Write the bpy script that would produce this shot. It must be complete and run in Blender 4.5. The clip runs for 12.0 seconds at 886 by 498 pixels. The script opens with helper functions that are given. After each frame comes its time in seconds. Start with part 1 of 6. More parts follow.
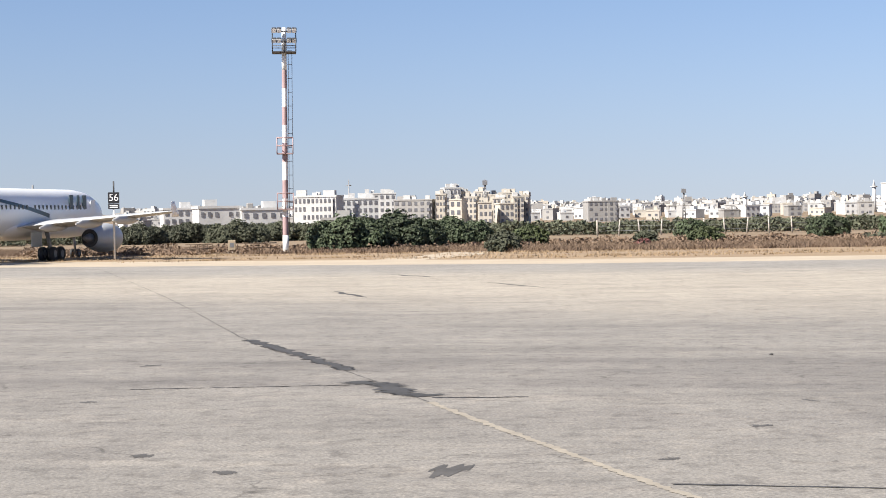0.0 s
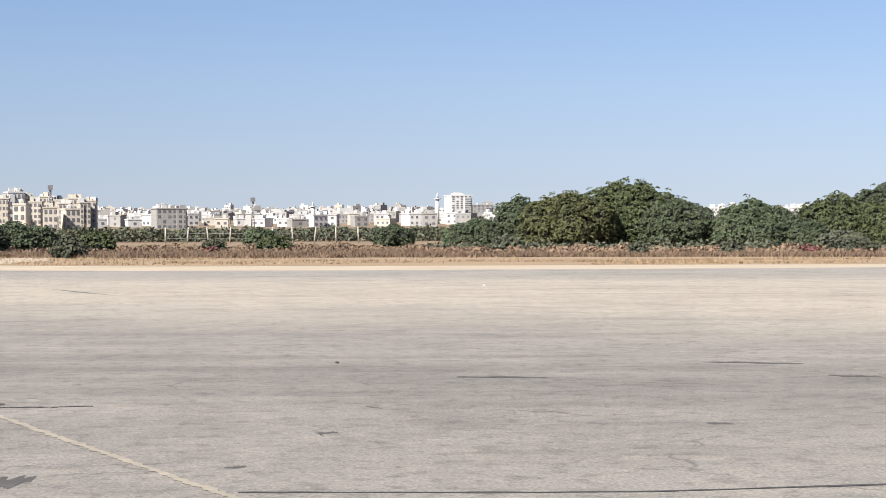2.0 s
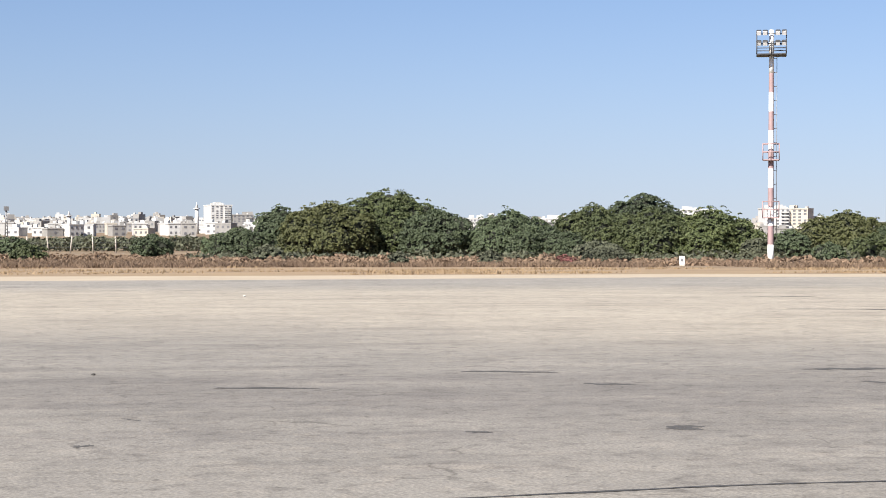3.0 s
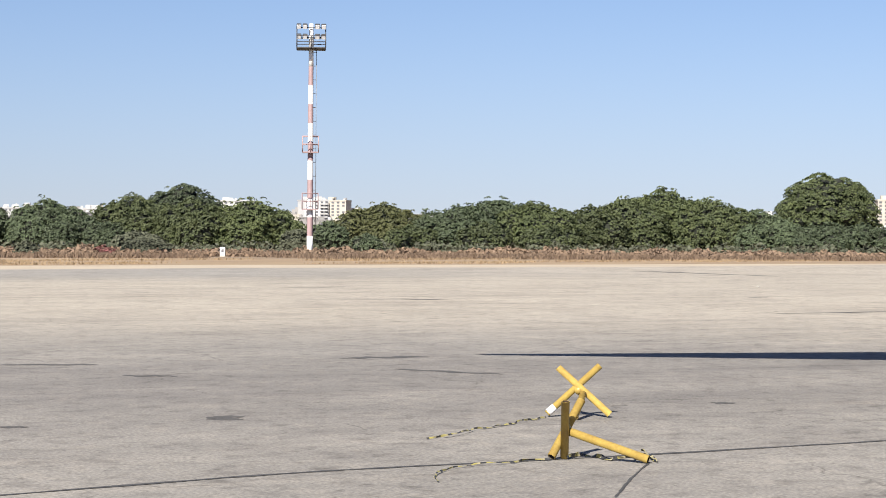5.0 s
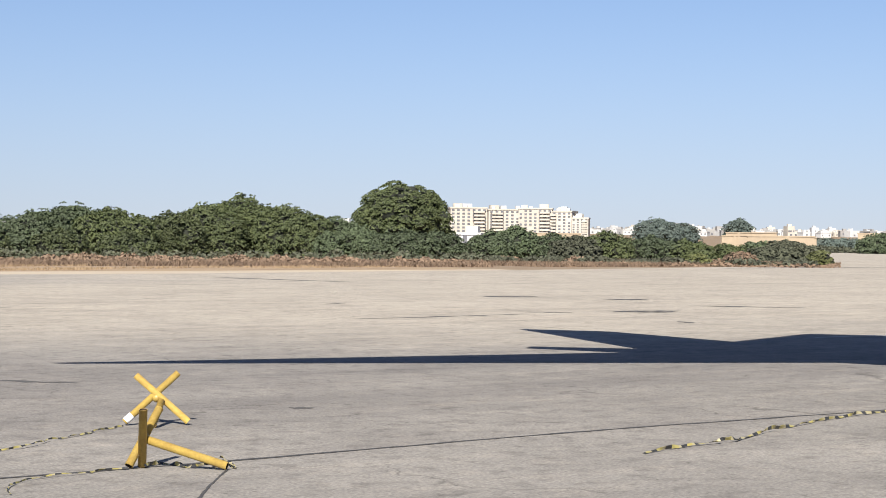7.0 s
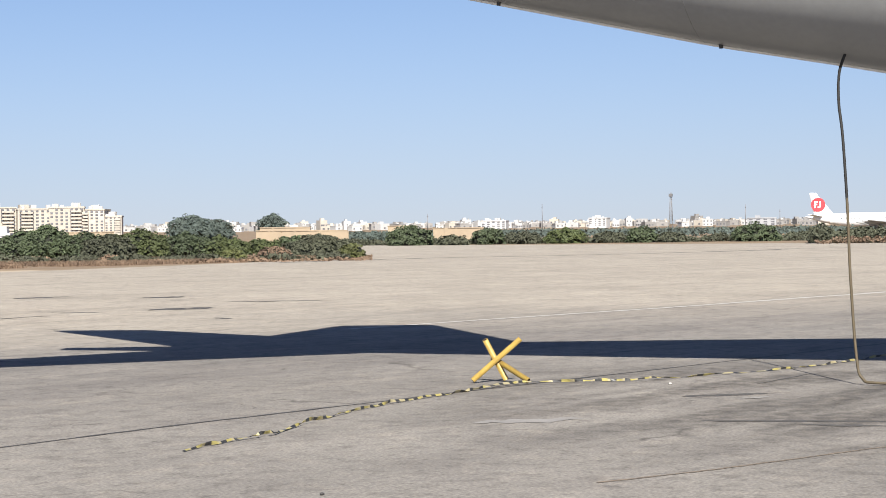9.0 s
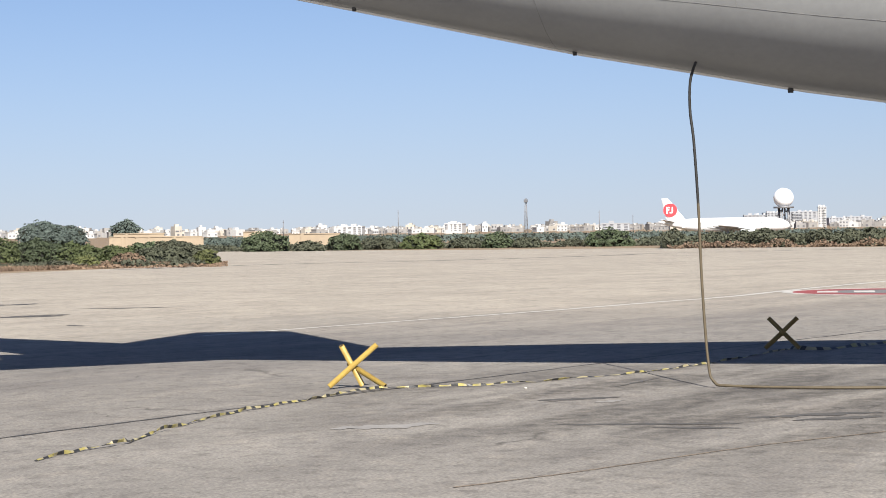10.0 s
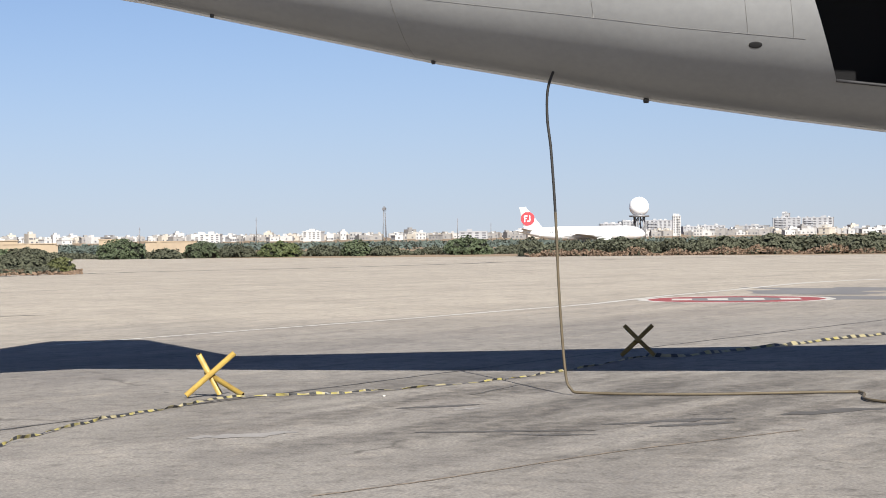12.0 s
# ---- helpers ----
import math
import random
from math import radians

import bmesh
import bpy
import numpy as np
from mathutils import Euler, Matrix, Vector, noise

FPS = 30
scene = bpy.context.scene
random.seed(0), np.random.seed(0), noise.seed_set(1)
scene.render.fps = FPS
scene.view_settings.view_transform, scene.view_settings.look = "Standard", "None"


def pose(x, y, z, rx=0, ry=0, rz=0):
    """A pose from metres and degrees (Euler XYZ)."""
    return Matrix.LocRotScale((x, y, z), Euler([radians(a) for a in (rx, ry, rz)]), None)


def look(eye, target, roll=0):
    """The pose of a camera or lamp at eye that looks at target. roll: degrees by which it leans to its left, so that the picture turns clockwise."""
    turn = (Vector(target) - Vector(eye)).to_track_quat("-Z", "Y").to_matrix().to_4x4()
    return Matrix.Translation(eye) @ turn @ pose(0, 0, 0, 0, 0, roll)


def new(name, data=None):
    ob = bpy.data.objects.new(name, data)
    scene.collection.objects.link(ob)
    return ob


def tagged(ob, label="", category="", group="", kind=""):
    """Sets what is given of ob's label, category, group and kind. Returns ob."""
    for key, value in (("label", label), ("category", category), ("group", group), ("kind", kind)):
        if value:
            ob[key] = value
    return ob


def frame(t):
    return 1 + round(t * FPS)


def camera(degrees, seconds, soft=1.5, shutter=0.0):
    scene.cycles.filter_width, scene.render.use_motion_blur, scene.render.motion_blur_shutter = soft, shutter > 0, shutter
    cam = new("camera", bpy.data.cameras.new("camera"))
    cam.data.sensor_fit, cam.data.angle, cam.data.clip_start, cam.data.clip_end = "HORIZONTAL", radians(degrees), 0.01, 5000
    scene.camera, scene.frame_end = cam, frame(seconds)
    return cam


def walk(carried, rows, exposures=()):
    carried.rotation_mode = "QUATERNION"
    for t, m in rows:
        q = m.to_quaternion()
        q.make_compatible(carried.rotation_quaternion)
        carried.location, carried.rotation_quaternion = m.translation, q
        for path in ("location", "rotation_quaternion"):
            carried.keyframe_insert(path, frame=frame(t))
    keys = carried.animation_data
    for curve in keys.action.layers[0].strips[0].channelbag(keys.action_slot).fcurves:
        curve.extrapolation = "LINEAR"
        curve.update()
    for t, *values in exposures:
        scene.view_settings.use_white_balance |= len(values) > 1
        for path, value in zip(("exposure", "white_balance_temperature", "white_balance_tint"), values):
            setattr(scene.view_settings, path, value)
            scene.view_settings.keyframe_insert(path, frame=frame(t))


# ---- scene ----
import itertools

cam = camera(27.38, 12.0, 0.9)
EYE = 2.9
ROWS = [
    (0.0, 89.060, 1.120, -0.009),
    (0.5, 89.159, 1.050, -3.200),
    (1.0, 89.239, 0.871, -7.450),
    (1.5, 89.086, 0.464, -10.387),
    (2.0, 89.165, 0.202, -13.527),
    (2.5, 89.349, 0.016, -17.381),
    (3.0, 89.474, 0.031, -21.060),
    (3.2, 89.669, 0.240, -22.554),
    (4.8, 89.120, -0.229, -34.064),
    (5.0, 89.217, -0.288, -35.459),
    (5.5, 89.321, -0.372, -39.059),
    (6.0, 89.269, -0.409, -43.027),
    (6.5, 89.512, -0.482, -45.988),
    (7.0, 89.501, -0.453, -48.669),
    (7.5, 89.405, -0.039, -52.843),
    (7.7, 89.374, 0.068, -54.531),
    (9.3, 89.491, 0.793, -64.762),
    (9.5, 89.604, 0.801, -65.675),
    (10.0, 89.469, 0.829, -67.783),
    (10.5, 89.417, 0.768, -69.799),
    (11.0, 89.573, 0.704, -71.179),
    (11.5, 89.627, 0.735, -71.964),
    (12.0, 89.662, 0.723, -72.236),
]
walk(cam, [(t, pose(0, 0, EYE, rx, ry, rz)) for t, rx, ry, rz in ROWS],
     exposures=[(0.0, 1.26), (2.5, 1.18), (5.5, 1.10), (7.5, 1.05), (9.5, 1.02), (12.0, 0.98)])

# ---- light ----
SUN_ELEV, SUN_AZ = 41.0, 238.0
sun_data = bpy.data.lights.new("sun", "SUN")
sun_data.energy, sun_data.angle, sun_data.color = 5.0, radians(0.5), (1.0, 0.95, 0.87)
sun_lamp = new("sun", sun_data)
sun_lamp.matrix_world = look((100 * math.cos(radians(SUN_ELEV)) * math.sin(radians(SUN_AZ)), 100 * math.cos(radians(SUN_ELEV)) * math.cos(radians(SUN_AZ)), 100 * math.sin(radians(SUN_ELEV))), (0, 0, 0))
world = bpy.data.worlds.new("world")
scene.world = world
world.use_nodes = True
wt = world.node_tree
sky = wt.nodes.new("ShaderNodeTexSky")
sky.sky_type, sky.sun_disc = "NISHITA", False
sky.sun_elevation, sky.sun_rotation = radians(SUN_ELEV), radians(SUN_AZ)
sky.air_density, sky.dust_density, sky.ozone_density = 0.9, 0.5, 4.0
# the haze of the low sky lies over the horizon
way = wt.nodes.new("ShaderNodeTexCoord")
split, join = wt.nodes.new("ShaderNodeSeparateXYZ"), wt.nodes.new("ShaderNodeCombineXYZ")
steep, lift = wt.nodes.new("ShaderNodeMath"), wt.nodes.new("ShaderNodeMath")
steep.operation = lift.operation = "MULTIPLY_ADD"
steep.inputs[1].default_value, steep.inputs[2].default_value = 1.8, 0.48
lift.inputs[2].default_value = 0.036
wt.links.new(way.outputs["Generated"], split.inputs[0])
wt.links.new(split.outputs[2], steep.inputs[0])
wt.links.new(split.outputs[2], lift.inputs[0])
wt.links.new(steep.outputs[0], lift.inputs[1])
for axis in (0, 1):
    wt.links.new(split.outputs[axis], join.inputs[axis])
wt.links.new(lift.outputs[0], join.inputs[2])
wt.links.new(join.outputs[0], sky.inputs[0])
tint = wt.nodes.new("ShaderNodeMix")
tint.data_type, tint.blend_type = "RGBA", "MULTIPLY"
tint.inputs[0].default_value = 1.0
veil = wt.nodes.new("ShaderNodeValToRGB")
veil.color_ramp.elements[0].position, veil.color_ramp.elements[1].position = 0.0, 0.13
veil.color_ramp.elements[0].color, veil.color_ramp.elements[1].color = (1.0, 0.90, 1.045, 1), (0.985, 0.94, 1.05, 1)
wt.links.new(split.outputs[2], veil.inputs[0])
wt.links.new(veil.outputs[0], tint.inputs[7])
wt.links.new(sky.outputs[0], tint.inputs[6])
wt.links.new(tint.outputs[2], wt.nodes["Background"].inputs[0])
wt.nodes["Background"].inputs[1].default_value = 0.05


# ---- materials ----
def mat(name, a, b=None, scale=4.0, fine=40.0, rough=0.85, bump=0.2, metal=0.0, stretch=(1, 1, 1), space="Object", rand=0.0, trans=0.0):
    """Two colours mixed by a coarse and a fine noise, with relief; rand: change from piece to piece."""
    m = bpy.data.materials.new(name)
    m.use_nodes = True
    t = m.node_tree
    n, l = t.nodes, t.links
    p = n["Principled BSDF"]
    p.inputs["Roughness"].default_value, p.inputs["Metallic"].default_value = rough, metal
    b = b or tuple(0.75 * c for c in a)
    tc = n.new("ShaderNodeTexCoord")
    mp = n.new("ShaderNodeMapping")
    mp.inputs["Scale"].default_value = stretch
    if space == "World":
        geo = n.new("ShaderNodeNewGeometry")
        l.new(geo.outputs["Position"], mp.inputs[0])
    else:
        l.new(tc.outputs[space], mp.inputs[0])
    n1, n2 = n.new("ShaderNodeTexNoise"), n.new("ShaderNodeTexNoise")
    n1.inputs["Scale"].default_value, n2.inputs["Scale"].default_value = scale, fine
    n1.inputs["Detail"].default_value, n2.inputs["Detail"].default_value = 5, 3
    l.new(mp.outputs[0], n1.inputs["Vector"])
    l.new(mp.outputs[0], n2.inputs["Vector"])
    mix = n.new("ShaderNodeMix")
    mix.data_type = "FLOAT"
    mix.inputs[0].default_value = 0.4
    l.new(n1.outputs[0], mix.inputs[2])
    l.new(n2.outputs[0], mix.inputs[3])
    ramp = n.new("ShaderNodeValToRGB")
    ramp.color_ramp.elements[0].position, ramp.color_ramp.elements[1].position = 0.35, 0.65
    ramp.color_ramp.elements[0].color, ramp.color_ramp.elements[1].color = (*b, 1), (*a, 1)
    l.new(mix.outputs[0], ramp.inputs[0])
    out = ramp.outputs[0]
    if rand:
        info = n.new("ShaderNodeObjectInfo")
        isl = n.new("ShaderNodeNewGeometry")
        add = n.new("ShaderNodeMath")
        add.operation = "ADD"
        l.new(info.outputs["Random"], add.inputs[0])
        l.new(isl.outputs["Random Per Island"], add.inputs[1])
        mr = n.new("ShaderNodeMapRange")
        mr.inputs["From Max"].default_value = 2.0
        mr.inputs["To Min"].default_value, mr.inputs["To Max"].default_value = 1 - rand, 1 + rand
        l.new(add.outputs[0], mr.inputs[0])
        hsv = n.new("ShaderNodeHueSaturation")
        l.new(mr.outputs[0], hsv.inputs["Value"])
        l.new(out, hsv.inputs["Color"])
        out = hsv.outputs[0]
    l.new(out, p.inputs["Base Color"])
    if bump:
        bp = n.new("ShaderNodeBump")
        bp.inputs["Strength"].default_value = bump
        bp.inputs["Distance"].default_value = 0.02
        l.new(n2.outputs[0], bp.inputs["Height"])
        l.new(bp.outputs[0], p.inputs["Normal"])
    if trans:
        p.inputs["Transmission Weight"].default_value = trans
    return m


def pavement_mat():
    """Weathered apron concrete, greyer near the stand and paler further out, with tyre streaks and stains."""
    m = bpy.data.materials.new("apron_concrete")
    m.use_nodes = True
    n, l = m.node_tree.nodes, m.node_tree.links
    p = n["Principled BSDF"]
    p.inputs["Roughness"].default_value = 0.9
    geo = n.new("ShaderNodeNewGeometry")

    def noise_of(scale, stretch=(1, 1, 1), detail=6, turn=0.0):
        mp = n.new("ShaderNodeMapping")
        mp.inputs["Scale"].default_value = stretch
        mp.inputs["Rotation"].default_value = (0, 0, turn)
        l.new(geo.outputs["Position"], mp.inputs[0])
        t = n.new("ShaderNodeTexNoise")
        t.inputs["Scale"].default_value, t.inputs["Detail"].default_value = scale, detail
        l.new(mp.outputs[0], t.inputs["Vector"])
        return t.outputs[0]

    def ramp(src, lo, hi, a, b):
        r = n.new("ShaderNodeValToRGB")
        e = r.color_ramp.elements
        e[0].position, e[1].position = lo, hi
        e[0].color, e[1].color = (*a, 1), (*b, 1)
        l.new(src, r.inputs[0])
        return r.outputs[0]

    def blend(kind, fac, a, b):
        x = n.new("ShaderNodeMix")
        x.data_type, x.blend_type = "RGBA", kind
        if isinstance(fac, float):
            x.inputs[0].default_value = fac
        else:
            l.new(fac, x.inputs[0])
        l.new(a, x.inputs[6])
        l.new(b, x.inputs[7])
        return x.outputs[2]

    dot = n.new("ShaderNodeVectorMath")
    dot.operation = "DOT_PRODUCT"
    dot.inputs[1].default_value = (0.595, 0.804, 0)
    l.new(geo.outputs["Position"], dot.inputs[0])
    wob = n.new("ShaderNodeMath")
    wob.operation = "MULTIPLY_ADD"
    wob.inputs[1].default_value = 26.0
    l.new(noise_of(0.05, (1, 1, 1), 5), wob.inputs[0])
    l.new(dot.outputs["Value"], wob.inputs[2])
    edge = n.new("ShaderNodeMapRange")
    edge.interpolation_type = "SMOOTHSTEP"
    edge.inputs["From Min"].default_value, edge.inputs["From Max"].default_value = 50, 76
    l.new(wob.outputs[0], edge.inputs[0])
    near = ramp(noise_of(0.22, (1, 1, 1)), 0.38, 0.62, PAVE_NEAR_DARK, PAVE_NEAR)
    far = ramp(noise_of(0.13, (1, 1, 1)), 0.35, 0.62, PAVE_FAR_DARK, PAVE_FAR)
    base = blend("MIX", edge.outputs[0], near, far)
    grain = ramp(noise_of(9.0, (1, 1, 1), 8), 0.3, 0.7, (0.78, 0.78, 0.78), (1.12, 1.12, 1.12))
    base = blend("MULTIPLY", 0.55, base, grain)
    streak = ramp(noise_of(0.55, (1, 1, 1), 7), 0.34, 0.52, (0.72, 0.71, 0.72), (1, 1, 1))
    base = blend("MULTIPLY", 0.5, base, streak)
    spots = ramp(noise_of(1.3, (1, 1, 1), 4), 0.24, 0.36, (0.62, 0.61, 0.6), (1, 1, 1))
    base = blend("MULTIPLY", 0.6, base, spots)
    scuff = ramp(noise_of(2.6, (1, 1, 1), 8), 0.36, 0.48, (0.70, 0.69, 0.69), (1, 1, 1))
    base = blend("MULTIPLY", 0.7, base, scuff)
    pale = ramp(noise_of(1.5, (1, 1, 1), 8), 0.54, 0.7, (1, 1, 1), (1.22, 1.2, 1.17))
    base = blend("MULTIPLY", 0.8, base, pale)
    pits = ramp(noise_of(5.0, (1, 1, 1), 8), 0.30, 0.42, (0.6, 0.59, 0.58), (1, 1, 1))
    base = blend("MULTIPLY", 0.75, base, pits)
    fleck = ramp(noise_of(22.0, (1, 1, 1), 4), 0.34, 0.66, (0.72, 0.72, 0.72), (1.22, 1.21, 1.19))
    base = blend("MULTIPLY", 0.95, base, fleck)
    vor = n.new("ShaderNodeTexVoronoi")
    vor.feature = "DISTANCE_TO_EDGE"
    vor.inputs["Scale"].default_value = 0.22
    warp = n.new("ShaderNodeVectorMath")
    warp.operation = "MULTIPLY_ADD"
    warp.inputs[1].default_value = (2.4, 2.4, 0)
    tex = n.new("ShaderNodeTexNoise")
    tex.inputs["Scale"].default_value, tex.inputs["Detail"].default_value = 0.6, 6
    l.new(geo.outputs["Position"], tex.inputs["Vector"])
    l.new(tex.outputs["Color"], warp.inputs[0])
    l.new(geo.outputs["Position"], warp.inputs[2])
    l.new(warp.outputs[0], vor.inputs["Vector"])
    crack = ramp(vor.outputs["Distance"], 0.0015, 0.006, (0.55, 0.54, 0.53), (1, 1, 1))
    gaps = ramp(noise_of(0.35, (1, 1, 1), 4), 0.5, 0.58, (0, 0, 0), (1, 1, 1))
    base = blend("MULTIPLY", gaps, base, crack)
    speck = ramp(noise_of(11.0, (1, 1, 1), 2), 0.24, 0.31, (0.45, 0.44, 0.43), (1, 1, 1))
    base = blend("MULTIPLY", 0.8, base, speck)

    def along(scale, long, detail=6):
        """Noise drawn out along the way that aircraft roll."""
        mp = n.new("ShaderNodeMapping")
        mp.vector_type = "TEXTURE"
        mp.inputs["Rotation"].default_value = (0, 0, radians(-14.9))
        mp.inputs["Scale"].default_value = (long, 1, 1)
        l.new(geo.outputs["Position"], mp.inputs[0])
        t = n.new("ShaderNodeTexNoise")
        t.inputs["Scale"].default_value, t.inputs["Detail"].default_value = scale, detail
        l.new(mp.outputs[0], t.inputs["Vector"])
        return t.outputs[0]

    def span(src, lo, hi, a=0.0, b=1.0):
        r = n.new("ShaderNodeMapRange")
        r.interpolation_type = "SMOOTHSTEP"
        r.inputs["From Min"].default_value, r.inputs["From Max"].default_value = lo, hi
        r.inputs["To Min"].default_value, r.inputs["To Max"].default_value = a, b
        l.new(src, r.inputs[0])
        return r.outputs[0]

    def times(a, b):
        x = n.new("ShaderNodeMath")
        x.operation = "MULTIPLY"
        l.new(a, x.inputs[0])
        l.new(b, x.inputs[1])
        return x.outputs[0]

    # the rubber-darkened taxi lane
    over = n.new("ShaderNodeVectorMath")
    over.operation = "DOT_PRODUCT"
    over.inputs[1].default_value = (0.257, 0.966, 0)
    l.new(geo.outputs["Position"], over.inputs[0])
    sway = n.new("ShaderNodeMath")
    sway.operation = "MULTIPLY_ADD"
    sway.inputs[1].default_value = 7.0
    l.new(along(0.12, 5.0), sway.inputs[0])
    l.new(over.outputs["Value"], sway.inputs[2])
    lane = times(span(sway.outputs[0], 25, 33), span(sway.outputs[0], 39, 43, 1.0, 0.0))
    lane = times(lane, span(along(0.3, 9.0), 0.3, 0.62))
    base = blend("MULTIPLY", lane, base, ramp(along(0.9, 12.0), 0.3, 0.7, (0.72, 0.715, 0.735), (0.9, 0.895, 0.9)))
    # greyer paving along the outer edge
    ahead = n.new("ShaderNodeVectorMath")
    ahead.operation = "DOT_PRODUCT"
    ahead.inputs[1].default_value = (0.966, -0.257, 0)
    l.new(geo.outputs["Position"], ahead.inputs[0])
    rim = times(span(sway.outputs[0], 90, 104), span(ahead.outputs["Value"], 20, 60, 0.9, 0.0))
    base = blend("MULTIPLY", rim, base, ramp(along(0.4, 8.0), 0.3, 0.7, (0.68, 0.715, 0.775), (0.79, 0.825, 0.895)))
    # drawn-out scuffs and skid marks
    base = blend("MULTIPLY", 0.75, base, ramp(along(0.5, 9.0, 8), 0.30, 0.47, (0.76, 0.755, 0.76), (1, 1, 1)))
    base = blend("MULTIPLY", 0.5, base, ramp(along(2.2, 10.0, 6), 0.27, 0.38, (0.62, 0.61, 0.61), (1, 1, 1)))
    base = blend("MULTIPLY", 0.7, base, ramp(along(1.1, 12.0, 7), 0.56, 0.72, (1, 1, 1), (1.22, 1.2, 1.17)))
    # spilt oil where aircraft are served
    far_off = n.new("ShaderNodeVectorMath")
    far_off.operation = "DISTANCE"
    far_off.inputs[1].default_value = (31.0, 6.0, 0)
    l.new(geo.outputs["Position"], far_off.inputs[0])
    spill = times(span(far_off.outputs["Value"], 4.0, 12.0, 1.0, 0.0), span(along(0.7, 4.0, 8), 0.40, 0.56))
    base = blend("MULTIPLY", spill, base, ramp(noise_of(3.0, (1, 1, 1), 6), 0.35, 0.65, (0.42, 0.41, 0.40), (0.74, 0.73, 0.72)))
    l.new(base, p.inputs["Base Color"])
    bp = n.new("ShaderNodeBump")
    bp.inputs["Strength"].default_value, bp.inputs["Distance"].default_value = 0.5, 0.025
    l.new(noise_of(14.0, (1, 1, 1), 8), bp.inputs["Height"])
    l.new(bp.outputs[0], p.inputs["Normal"])
    return m


